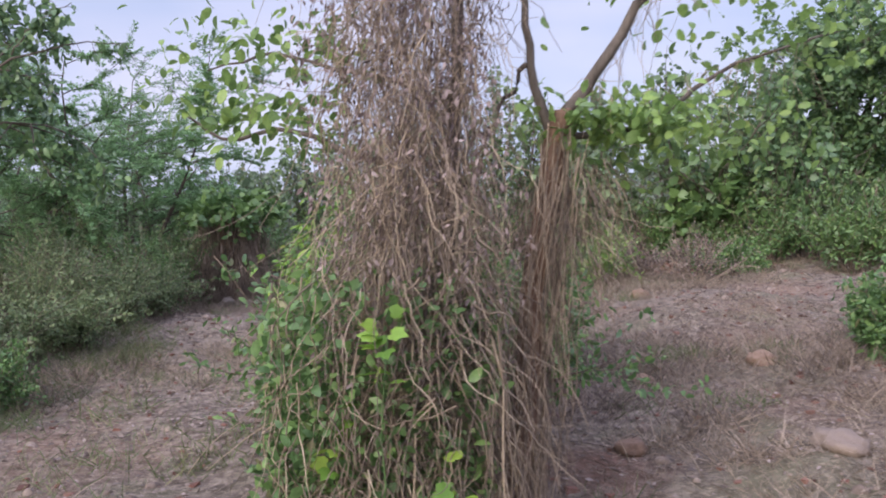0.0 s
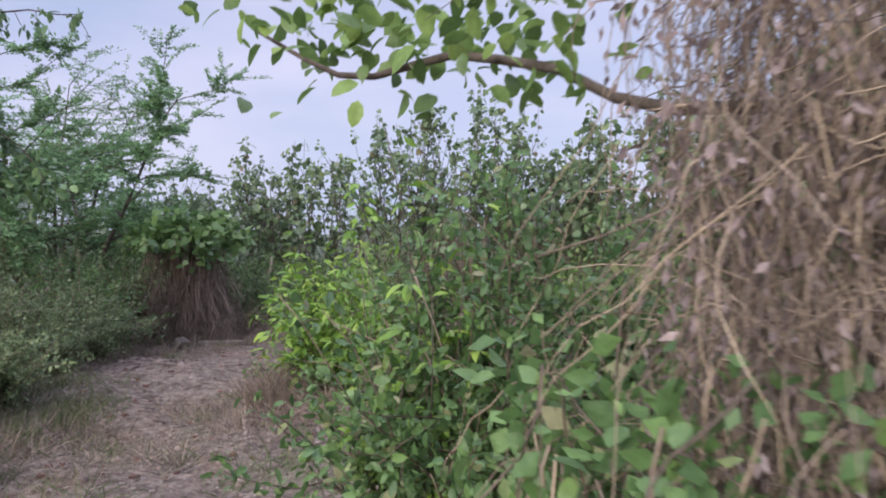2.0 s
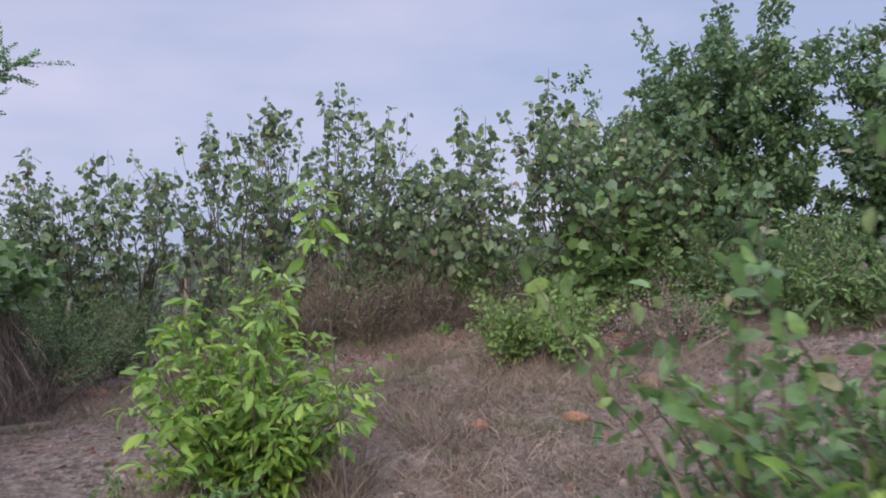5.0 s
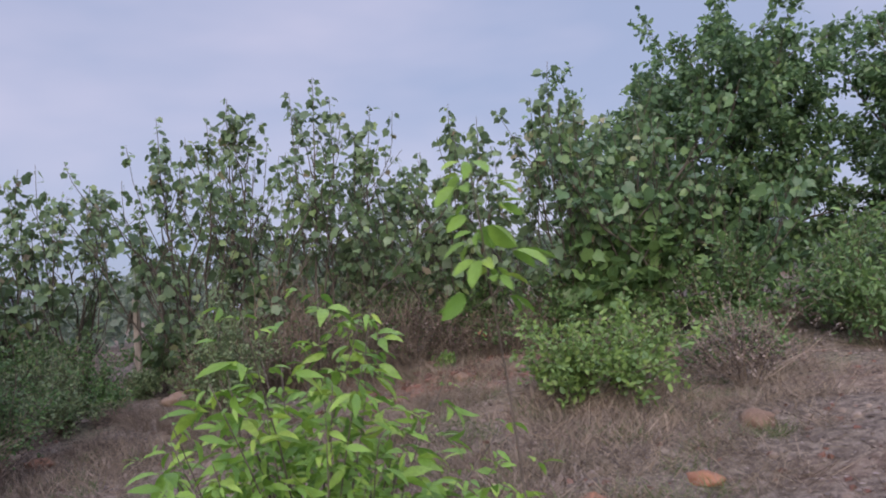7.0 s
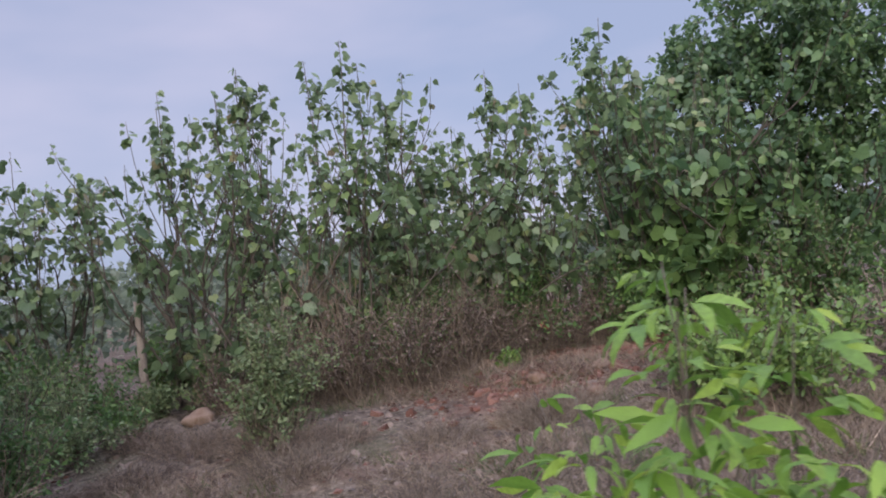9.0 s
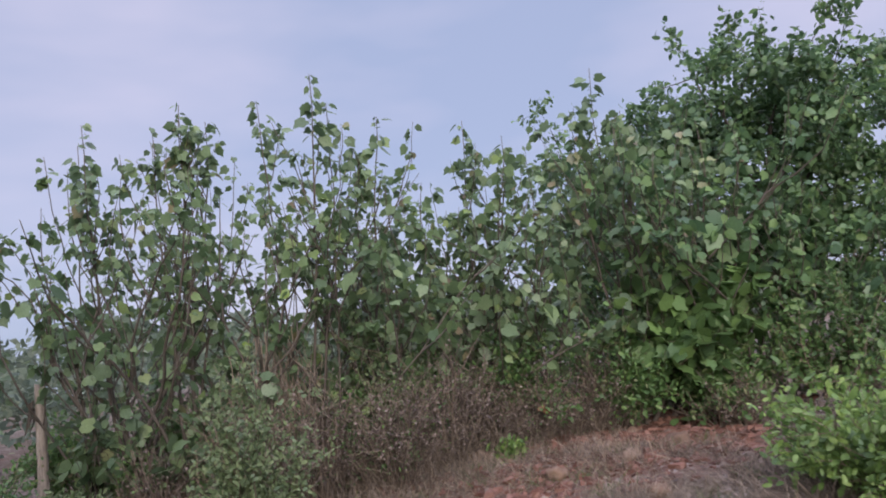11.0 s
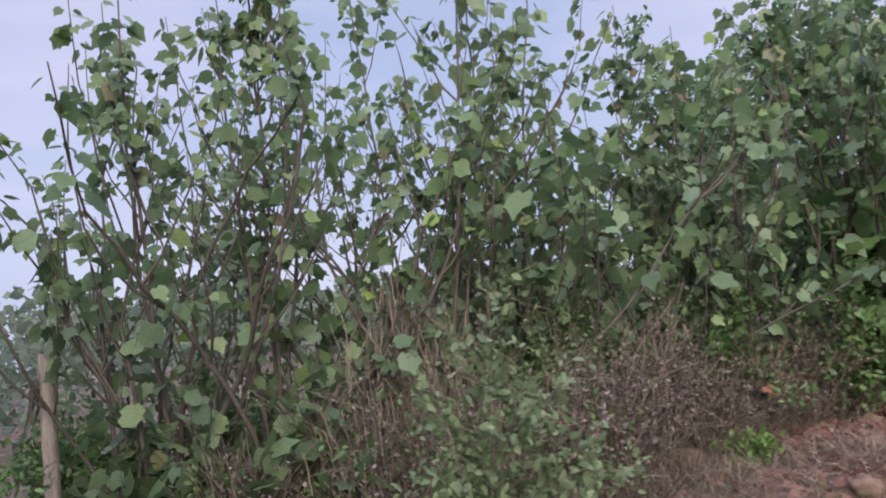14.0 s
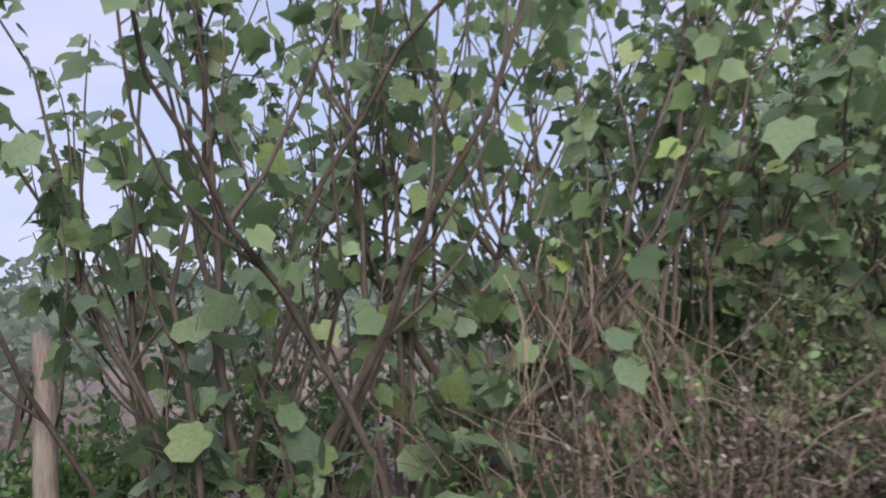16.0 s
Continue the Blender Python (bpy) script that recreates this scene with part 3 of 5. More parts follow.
def sapling(x, y, h, seed, stems, leaf, per, spread, label, bare=0.15, single=280, shape=LANCE):
    """A young plant of whippy stems with long bright leaves; the nearest leaves are parts."""
    rng = seeded(seed)
    root = thing("sapling", x, y, label, "sapling")
    me = leaf_mesh("lance_leaf", shape, LEAF_BRIGHT)
    P, D, S = [], [], []
    for s in range(stems):
        a = 6.283 * (s * 0.618 % 1) + rng.uniform(-0.3, 0.3) if stems > 1 else 4.0
        spire = stems > 20 and s < 7
        q = 0.0 if s == 0 else rng.uniform(0.02, 0.12) if spire else rng.uniform(0.05, 0.2) if s < 4 else rng.uniform(0.3, 1)
        L = h * (1 if s == 0 else rng.uniform(0.8, 1.06) if spire else rng.uniform(0.6, 0.95) * (1 - 0.15 * q))
        st = line(rng, (0.08 * np.cos(a) * q, 0.08 * np.sin(a) * q, 0), (np.cos(a) * spread * q * 1.6, np.sin(a) * spread * q * 1.6, 1), L, 9, 0.06, 0.0)
        g = Geo()
        tube(g, st, 0.006, 0.002, 6)
        part("stem", g, BARK_GREY, root)
        here = per * 2 if spire else per
        for k in range(here):
            t = bare + (1 - bare) * (k + rng.uniform(0, 0.8)) / here
            p, d = on_line(st, t)
            b = k * 2.4 + rng.uniform(-0.5, 0.5)
            o = np.array([np.cos(b), np.sin(b), 0])
            size = leaf * rng.uniform(0.55, 1.15) * (0.75 if t > 0.93 else 1)
            n = 3
            reach = rng.uniform(0.02, 0.14) * (0.5 if stems == 1 else 1)
            for j in range(n):
                oo = o + np.array([-o[1], o[0], 0]) * (j - (n - 1) / 2) * 0.9
                P.append(p + o * reach + oo * 0.02)
                D.append(oo + np.array([0, 0, rng.uniform(-1.4, 0.1) if bare > 0.7 else rng.uniform(-1.1, 0.35)]))
                S.append(size * rng.uniform(0.75, 1.1))
    P, D, S = np.array(P), np.array(D), np.array(S)
    order = np.argsort(P @ np.array([0.5, 1.0, -0.6]))
    for k in order[:single]:
        single_leaf(me, root, P[k], D[k], S[k], rng, 0.65, rng.uniform(0.75, 1.1))
    rest = order[single:]
    if len(rest):
        g = Geo()
        leaves(g, shape, P[rest], D[rest], S[rest], rng, rng.uniform(0.9, 1.25, len(rest)), 0.65)
        part("crown", g, LEAF_FRESH, root, kind="stuff")
    return root


def brush(name, x, y, r, h, seed, count, mat, label, group="", category="dry brush", arch=0.02, droop=False, width=0.0025):
    """Dry stalks standing or hanging in a tangle."""
    rng = seeded(seed)
    root = thing(name, x, y, label, category, group)
    g = Geo()
    for k in range(count):
        a, q = rng.uniform(0, 6.283), rng.uniform(0, 1) ** 0.5
        p = np.array([np.cos(a) * r * q * 0.7, np.sin(a) * r * q * 0.7, 0])
        d = np.array([np.cos(a) * q * 0.5, np.sin(a) * q * 0.5, 1]) + rng.normal(0, 0.18, 3)
        if droop:
            p = p * 1.35 + np.array([0, 0, h * (1 - 0.2 * q * q) * rng.uniform(0.3, 1.0)])
            d = np.array([-np.cos(a) * 0.05, -np.sin(a) * 0.05, -1]) + rng.normal(0, 0.15, 3)
            L = min(p[2], h * rng.uniform(0.3, 0.8))
        else:
            L = h * (1 - 0.45 * q * q) * rng.uniform(0.5, 1.1)
        st = line(rng, p, d, L, 8, 0.14 if not droop else 0.22, -arch if not droop else -0.12)
        st[:, 2] = np.maximum(st[:, 2], 0.005)
        tube(g, st, width * rng.uniform(0.7, 1.6), width * 0.5, 3)
        if not droop and k % 2 == 0:
            for j in range(2):
                p2, d2 = on_line(st, rng.uniform(0.3, 0.9))
                tube(g, line(rng, p2, d2 / np.linalg.norm(d2) + rng.normal(0, 0.6, 3), L * 0.3, 4, 0.2), width * 0.7, width * 0.4, 3)
    part("brushwood", g, mat, root, kind="stuff")
    return root


# the vine-hung tree beside which the walk begins
def vine_tree():
    rng = seeded(11)
    bx, by = 0.28, 3.25
    root = thing("vine_hung_tree", bx, by, "small tree smothered in dead tan vines and green creeper", "tree")
    z0 = root.location.z

    def local(*pts):
        return np.array([(px - bx, py - by, pz - z0) for px, py, pz in pts])

    def smooth_line(pts, n):
        pts = np.asarray(pts)
        s = np.linspace(0, len(pts) - 1, n)
        out = np.array([np.interp(s, np.arange(len(pts)), pts[:, i]) for i in range(3)]).T
        return out + rng.normal(0, 0.008, out.shape)

    g = Geo()
    tube(g, smooth_line(local((0.28, 3.25, z0), (0.33, 3.27, 0.6), (0.39, 3.3, 1.2), (0.47, 3.35, 1.85), (0.5, 3.35, 2.0)), 16), 0.062, 0.05, 10)
    part("trunk", g, BARK_BROWN, root, "reddish brown stringy bark")
    g = Geo()
    tube(g, smooth_line(local((-0.02, 3.15, z0), (-0.02, 3.1, 0.9), (0.03, 3.1, 1.7), (0.06, 3.12, 2.6), (0.0, 3.1, 3.6)), 16), 0.04, 0.015, 8)
    part("trunk", g, BARK_GREY, root)
    for pts, r0, r1 in ((((0.49, 3.35, 1.95), (0.66, 3.38, 2.15), (0.86, 3.4, 2.5), (1.15, 3.5, 2.8), (1.7, 3.6, 3.1)), 0.032, 0.01),
                        (((0.47, 3.35, 1.9), (0.38, 3.33, 2.1), (0.33, 3.3, 2.5), (0.2, 3.2, 3.2)), 0.026, 0.01),
                        (((0.05, 3.1, 1.75), (-0.35, 3.35, 1.8), (-0.7, 3.55, 1.95), (-1.02, 3.68, 1.9), (-1.25, 3.8, 2.05)), 0.018, 0.005),
                        (((0.05, 3.1, 2.0), (-0.3, 3.4, 2.15), (-0.75, 3.6, 2.3), (-1.1, 3.7, 2.25)), 0.016, 0.004),
                        (((0.5, 3.36, 1.9), (0.9, 3.6, 1.95), (1.4, 3.9, 2.3), (2.1, 4.2, 2.55)), 0.018, 0.006),
                        (((0.35, 3.3, 2.2), (0.2, 3.4, 1.95), (0.15, 3.6, 1.7)), 0.012, 0.005),
                        (((0.06, 3.1, 2.4), (-0.2, 3.0, 2.9), (-0.4, 2.9, 3.3)), 0.02, 0.006)):
        g = Geo()
        tube(g, smooth_line(local(*pts), 14), r0, r1, 6)
        part("limb", g, BARK_GREY, root)
    # hanging dead vines, in strands that catch on one another
    vines, dead, green = Geo(), Geo(), Geo()
    cx, cy = -0.12 - bx, 3.07 - by
    for k in range(1700):
        a, q = rng.uniform(0, 6.283), rng.uniform(0, 1) ** 0.5
        top = 0.7 + 2.7 * rng.beta(0.9, 1.6)
        rad = (0.29 + 0.1 * max(0, 1.3 - top)) * (1 + 0.2 * np.sin(3 * a + 2.2 * top) + 0.12 * np.sin(5 * top + a))
        p = np.array([cx + np.cos(a) * rad * q, cy + np.sin(a) * rad * q, top])
        L = min(top - 0.02, rng.uniform(0.25, 1.2))
        st = line(rng, p, rng.normal(0, 0.15, 3) + np.array([0, 0, -1]), L, 12, 0.3, -0.24)
        st[:, 2] = np.maximum(st[:, 2], 0.01)
        tube(vines, st, rng.uniform(0.001, 0.0034), 0.001, 3)
    for k in range(40):
        # strands that slant to the ground round the foot, and along the trunk
        a = rng.uniform(0, 6.283)
        p = np.array([cx + np.cos(a) * 0.4 + rng.uniform(0, 0.12), cy + np.sin(a) * 0.35 + 0.05, rng.uniform(0.6, 1.5)])
        st = line(rng, p, (np.cos(a) * 0.1, np.sin(a) * 0.1, -1), p[2] * 1.02, 8, 0.16, -0.12)
        st[:, 2] = np.maximum(st[:, 2], 0.01)
        tube(vines, st, rng.uniform(0.002, 0.005), 0.0015, 4)
    for k in range(280):
        p = np.array([0.11 + rng.normal(0, 0.06), 0.02 + rng.normal(0, 0.06), rng.uniform(0.5, 2.0)])
        p[0] += 0.1 * (p[2] - 1.0)
        st = line(rng, p, (-0.12, 0, -1), rng.uniform(0.4, 1.0), 8, 0.12, -0.08)
        st[:, 2] = np.maximum(st[:, 2], 0.01)
        tube(vines, st, rng.uniform(0.0015, 0.004), 0.0012, 3)
    for k in range(260):
        # the mop of dead vines that hangs round the fork
        a = rng.uniform(0, 6.283)
        q = rng.uniform(0.2, 1)
        p = np.array([0.27 + np.cos(a) * 0.2 * q, 0.12 + np.sin(a) * 0.2 * q, rng.uniform(1.45, 1.85)])
        st = line(rng, p, (np.cos(a) * 0.5, np.sin(a) * 0.5, -0.7), rng.uniform(0.12, 0.42), 9, 0.28, -0.16)
        tube(vines, st, rng.uniform(0.001, 0.003), 0.001, 3)
    for k in range(110):
        # dead tendrils that dangle from the boughs
        t = rng.uniform(0, 1)
        p0 = local(((0.6 + 1.4 * t), 3.4 + 0.8 * t, 2.02 + 0.5 * t))[0] if k % 2 else local((0.55 + 0.6 * t, 3.37 + 0.1 * t, 2.05 + 0.75 * t))[0]
        tube(vines, line(rng, p0, rng.normal(0, 0.5, 3) + np.array([0, 0, -0.8]), rng.uniform(0.1, 0.45), 8, 0.25, -0.1), rng.uniform(0.001, 0.0025), 0.001, 3)
    for k in range(1200):
        # short curled ends that give the curtain its fuzz
        a, q = rng.uniform(0, 6.283), rng.uniform(0.3, 1) ** 0.5
        p = np.array([cx + np.cos(a) * 0.36 * q, cy + np.sin(a) * 0.34 * q, 0.4 + 3.0 * rng.beta(1.3, 1.7)])
        st = line(rng, p, rng.normal(0, 0.8, 3) + np.array([0, 0, -0.3]), rng.uniform(0.08, 0.3), 6, 0.5, -0.1)
        tube(vines, st, rng.uniform(0.001, 0.0028), 0.001, 3)
    for k in range(270):
        # pale strands over the green foot of the curtain
        a = rng.uniform(2.4, 6.6)
        p = np.array([cx - 0.08 + np.cos(a) * 0.46, cy + np.sin(a) * 0.44, rng.uniform(0.3, 1.4)])
        st = line(rng, p, rng.normal(0, 0.25, 3) + np.array([0, 0, -1]), min(p[2], rng.uniform(0.2, 0.7)), 10, 0.34, -0.15)
        st[:, 2] = np.maximum(st[:, 2], 0.01)
        tube(vines, st, rng.uniform(0.0018, 0.004), 0.0015, 3)
    n = 9500
    a, q = rng.uniform(0, 6.283, n), rng.uniform(0, 1, n) ** 0.55
    zz = 1.0 + 2.5 * rng.beta(1.2, 1.3, n)
    q = q * (1 + 0.22 * np.sin(3 * a + 2.2 * zz) + 0.14 * np.sin(5 * zz + a))
    P = np.stack([cx + np.cos(a) * 0.38 * q, cy + np.sin(a) * 0.36 * q, zz], -1)
    leaves(dead, SMALL, P, rng.normal(0, 0.4, (n, 3)) + np.array([0, 0, -0.8]), rng.uniform(0.015, 0.042, n), rng, rng.uniform(0.35, 0.9, n), 0.1)
    n = 5600
    a, q = rng.uniform(0, 6.283, n), rng.uniform(0.2, 1, n) ** 0.4
    zz = 0.05 + 1.35 * rng.beta(1.4, 1.4, n)
    P = np.stack([cx - 0.13 + np.cos(a) * 0.47 * q, cy + 0.05 + np.sin(a) * 0.42 * q, zz], -1)
    leaves(green, SMALL, P, rng.normal(0, 0.8, (n, 3)), rng.uniform(0.025, 0.07, n), rng, rng.uniform(0.9, 1.4, n), 0.4)
    part("dead_vines", vines, VINE, root, "tangle of dry tan vines", kind="stuff")
    part("dead_leaves", dead, LEAF_SHRED, root, "curled grey-brown dead leaves", kind="stuff")
    part("creeper", green, LEAF_BUSH, root, "small green creeper leaves", kind="stuff")
    fresh = Geo()
    n = 320
    a = rng.uniform(2.0, 6.0, n)
    zz = 0.1 + 1.25 * rng.beta(1.3, 1.5, n)
    rr = 0.4 + 0.14 * rng.uniform(0, 1, n)
    leaves(fresh, OVAL, np.stack([cx - 0.13 + np.cos(a) * rr, cy + 0.05 + np.sin(a) * rr * 0.9, zz], -1), rng.normal(0, 0.8, (n, 3)), rng.uniform(0.03, 0.075, n), rng, rng.uniform(1.0, 1.5, n), 0.5)
    part("fresh_creeper", fresh, LEAF_MID, root, "fresh green leaves over dry vines", kind="stuff")
    # fresh leaves along the thin boughs
    crown = Geo()
    P, D = [], []
    for (p0, p1, m, sp) in (((-0.5, 3.45, 1.95), (-1.2, 3.8, 2.1), 270, 0.15), ((-0.4, 3.5, 2.25), (-1.1, 3.7, 2.4), 230, 0.16), ((0.45, 3.3, 1.95), (1.1, 3.5, 1.98), 420, 0.1), ((0.6, 3.6, 1.8), (1.7, 4.0, 2.05), 260, 0.16),
                            ((0.8, 3.4, 2.6), (1.7, 3.6, 3.0), 300, 0.25), ((1.4, 3.9, 2.35), (2.2, 4.2, 2.6), 220, 0.2), ((-0.2, 3.1, 3.0), (0.3, 3.2, 3.6), 150, 0.4)):
        for k in range(m):
            t = rng.uniform(0, 1)
            P.append(local(tuple(np.array(p0) * (1 - t) + np.array(p1) * t + rng.normal(0, sp, 3) * np.array([1, 1, 0.55])))[0])
            D.append(rng.normal(0, 0.8, 3) + np.array([-0.3, 0, -0.45]))
    leaves(crown, OVAL, P, D, rng.uniform(0.038, 0.08, len(P)), rng, rng.uniform(1.1, 1.5, len(P)), 0.6)
    part("crown", crown, LEAF_BRIGHT_MASS, root, "fresh green leaves on thin boughs", kind="stuff")
    weed = leaf_mesh("broad_leaf", BROAD, LEAF_BRIGHT)
    for wx, wy, wz, m in ((-0.2, 2.6, 1.15, 14), (-0.38, 2.75, 0.85, 14), (-0.55, 2.85, 0.5, 10), (0.05, 2.66, 0.6, 8)):
        foot = local((wx, wy + 0.02, z0))[0]
        head = local((wx, wy, wz))[0]
        g = Geo()
        tube(g, smooth_line((foot, (foot + head) / 2, head), 8), 0.005, 0.002, 5)
        part("weed_stem", g, LEAF_BUSH, root)
        for k in range(m):
            a = rng.uniform(0, 6.283)
            single_leaf(weed, root, head + np.array([np.cos(a) * 0.03, np.sin(a) * 0.03, rng.normal(-0.05, 0.07)]), (np.cos(a), np.sin(a) - 0.3, rng.uniform(-0.4, 0.35)), rng.uniform(0.04, 0.075), rng, 0.5)


vine_tree()

# green bush past the vine tree, with loose wands above it
bush("leafy_bush", -0.2, 5.05, 0.92, 1.5, 21, 30000, 0.052, LEAF_BUSH, OVAL, "dense mid-green bush of small oval leaves", wild=0.2, stems=110)
bush("leafy_bush", -0.6, 5.3, 0.4, 1.3, 22, 2600, 0.06, LEAF_BRIGHT_MASS, OVAL, "light green bush with loose upright wands", wild=0.3, stems=16)
sapling(-0.68, 4.95, 2.0, 37, 8, 0.1, 14, 0.14, "light green whippy shoots rising above the bush", bare=0.3, single=280)

# young bright plants by the path
sapling(-1.28, 9.45, 1.62, 31, 70, 0.125, 17, 0.62, "bright yellow-green young tree with long oval leaves")
sapling(-0.89, 8.25, 1.98, 36, 1, 0.118, 16, 0.06, "slender sapling with large drooping yellow-green leaves", bare=0.78, shape=OVAL)
brush("dry_tussock", -1.75, 9.0, 0.5, 0.5, 41, 420, HAY, "low brown tangle of dead grass under the sapling", "dry tussocks")
brush("dry_tussock", -0.8, 9.2, 0.35, 0.6, 42, 160, STRAW, "straw-coloured dead stalks beside the sapling", "dry tussocks")
bush("undergrowth_bush", -1.35, 9.35, 0.6, 0.5, 43, 1800, 0.06, LEAF_BUSH, OVAL, "dull green undergrowth round the sapling's foot", stems=20)

# low green bush on the open ground, dry brush beside it
bush("low_bush", 2.25, 12.3, 0.95, 0.5, 51, 5200, 0.065, LEAF_BRIGHT_MASS, OVAL, "low bright green bush with dark hollow beneath", stems=36, wild=0.6)
bush("dry_brush", 3.9, 12.1, 0.6, 0.8, 52, 2000, 0.04, LEAF_DEAD, SMALL, "grey-brown dry brush on open ground", "dry brush", HAY, 34, 0.5)
brush("straw_heap", 1.5, 13.6, 1.0, 0.4, 53, 900, STRAW, "heap of flattened straw-coloured grass", "", "dry grass", arch=0.15)
bush("dry_brush", 3.3, 13.3, 0.5, 0.6, 54, 2000, 0.04, LEAF_DEAD, SMALL, "grey-brown dry brush on open ground", "dry brush", HAY, 34, 0.5)

# the hay-brown stump with its cap of creeper
brush("vine_draped_stump", -3.8, 14.2, 0.66, 1.85, 61, 1500, HAY, "stump hung with brown dead vines under green creeper", "", "stump", droop=True, width=0.004)
stump = bpy.data.objects["vine_draped_stump"]
g = Geo()
rs = seeded(62)
tube(g, line(rs, (0, 0, 0), (0.05, 0, 1), 1.6, 7, 0.05), 0.22, 0.14, 10)
part("trunk", g, BARK_BROWN, stump)
g = Geo()
n = 900
a, q = rs.uniform(0, 6.283, n), rs.uniform(0, 1, n) ** 0.5
leaves(g, BROAD, np.stack([np.cos(a) * 0.85 * q * (1 + 0.25 * np.sin(3 * a)), np.sin(a) * 0.75 * q, 1.82 + 0.12 * np.sin(2 * a + 1) - 0.35 * q ** 2 + rs.normal(0, 0.12, n)], -1), rs.normal(0, 1, (n, 3)) + np.array([0, 0, -0.4]), rs.uniform(0.07, 0.15, n), rs, 1.0, 0.6)
part("creeper_cap", g, LEAF_MID, stump, "cap of fresh green creeper leaves", kind="stuff")

for k, (x, y, r, h) in enumerate(((-4.5, 14.0, 0.4, 1.2), (-3.15, 14.5, 0.35, 1.1), (-4.1, 13.6, 0.4, 0.6), (-3.3, 13.9, 0.3, 0.6))):
    brush("dry_stalks", x, y, r, h, 63 + k, 150, HAY, "thin dead stalks round the vine-draped stump", "dry stalks", width=0.004, arch=0.08)
bush("weed_bush", -4.75, 13.9, 0.5, 1.3, 68, 3500, 0.05, LEAF_BUSH, OVAL, "grey-green ragged weeds beside the stump", "weed bushes", stems=22, wild=0.6)
bush("weed_bush", -2.9, 15.2, 0.5, 1.1, 69, 3000, 0.05, LEAF_BUSH, OVAL, "grey-green ragged weeds beside the stump", "weed bushes", stems=22, wild=0.6)

# trees on the far side of the clearing
for k, (x, y, h, r, c) in enumerate(((-6.4, 15.8, 5.0, 3.0, 120000), (-8.3, 14.6, 4.6, 2.9, 60000), (-7.6, 19.0, 5.0, 2.9, 36000), (-11.0, 17.0, 5.0, 2.8, 32000), (-9.8, 12.2, 3.9, 2.3, 36000))):
    thorn_tree(x, y, h, r, 71 + 10 * k, c)
tree("overhanging_tree", -5.9, 9.0, 4.6, 2.4, 73, 0.12, 7500, LEAF_DARK, BARK_GREY, "dark-leaved tree whose boughs overhang the clearing", 0.12, 0.45, 9, OVAL, -0.04, 8, low=0.6)
tree("round_tree", 8.4, 16.4, 5.7, 2.5, 74, 0.13, 30000, LEAF_DARK, BARK_GREY, "large dense dark green tree behind the thicket", 0.16, 0.22, 18, OVAL, -0.02, 12, low=0.2)
tree("round_tree", 10.6, 13.8, 5.6, 2.5, 75, 0.13, 22000, LEAF_DARK, BARK_GREY, "large dense dark green tree behind the thicket", 0.15, 0.2, 16, OVAL, -0.02, 10, low=0.2)
tree("round_tree", 8.6, 19.4, 4.8, 2.0, 76, 0.13, 16000, LEAF_DARK, BARK_GREY, "dense dark green tree behind the thicket", 0.14, 0.2, 14, OVAL, -0.02, 10, low=0.2)

# the thicket of tall shrubs; where leaders rise above the rest, their tips are given
THICKET = (
    (-0.55, 18.8, 3.9, 130, 0.65, ((-0.92, 18.44, 4.69), (-0.86, 18.91, 4.6))),
    (0.0, 18.35, 3.9, 200, 0.8, ((0.14, 18.47, 5.04), (0.45, 18.5, 4.88), (-0.2, 18.4, 4.7), (0.19, 18.64, 5.0))),
    (1.15, 17.85, 4.0, 160, 0.6, ((1.16, 18.6, 5.23), (1.12, 17.13, 5.05), (1.45, 17.4, 4.85))),
    (1.95, 18.0, 3.7, 100, 0.8, ((2.04, 17.29, 4.72), (1.85, 17.6, 4.4))),
    (3.2, 17.4, 3.5, 60, 0.5, ((3.46, 17.45, 4.85), (3.75, 17.05, 4.55))),
    (4.0, 17.1, 3.4, 0, 0.8, ()),
    (4.75, 16.3, 4.0, 60, 0.45, ((4.59, 16.19, 5.25), (4.35, 16.4, 4.7), (4.95, 16.1, 4.7))),
    (5.6, 16.5, 4.6, 0, 0.7, ()),
    (-0.6, 19.3, 4.0, 0, 0.8, ()),
    (2.7, 19.0, 3.6, 0, 0.9, ()),
    (-2.2, 20.6, 3.6, 0, 0.7, ((-1.81, 20.48, 4.0), (-2.61, 20.49, 4.35))),
    (-3.1, 21.4, 3.7, 0, 0.7, ((-2.9, 21.2, 4.4),)),
    (-4.3, 21.6, 3.7, 0, 0.7, ((-4.1, 21.4, 4.5),)),
    (-5.6, 20.6, 3.8, 0, 0.9, ()),
    (6.1, 15.5, 3.8, 0, 0.9, ()),
    (2.75, 17.8, 3.2, 0, 0.7, ()),
    (6.9, 14.9, 3.2, 0, 0.9, ()),
)
# right of x = 5 darker leaf colour stands in for shade under the crowns
for k, (x, y, h, single, spread, tips) in enumerate(THICKET):
    tall_shrub(x, y, h, 100 + k, single=single, spread=spread, lean=(0.13, -0.06) if k == 6 else (0, 0), dense=0.5 if k < 4 or k == 8 else 0.85, leaf=0.1 if k < 4 else 0.115, tips=tips, stems=6 if k < 4 else 8, mat=LEAF_DARK if x > 5 else None)


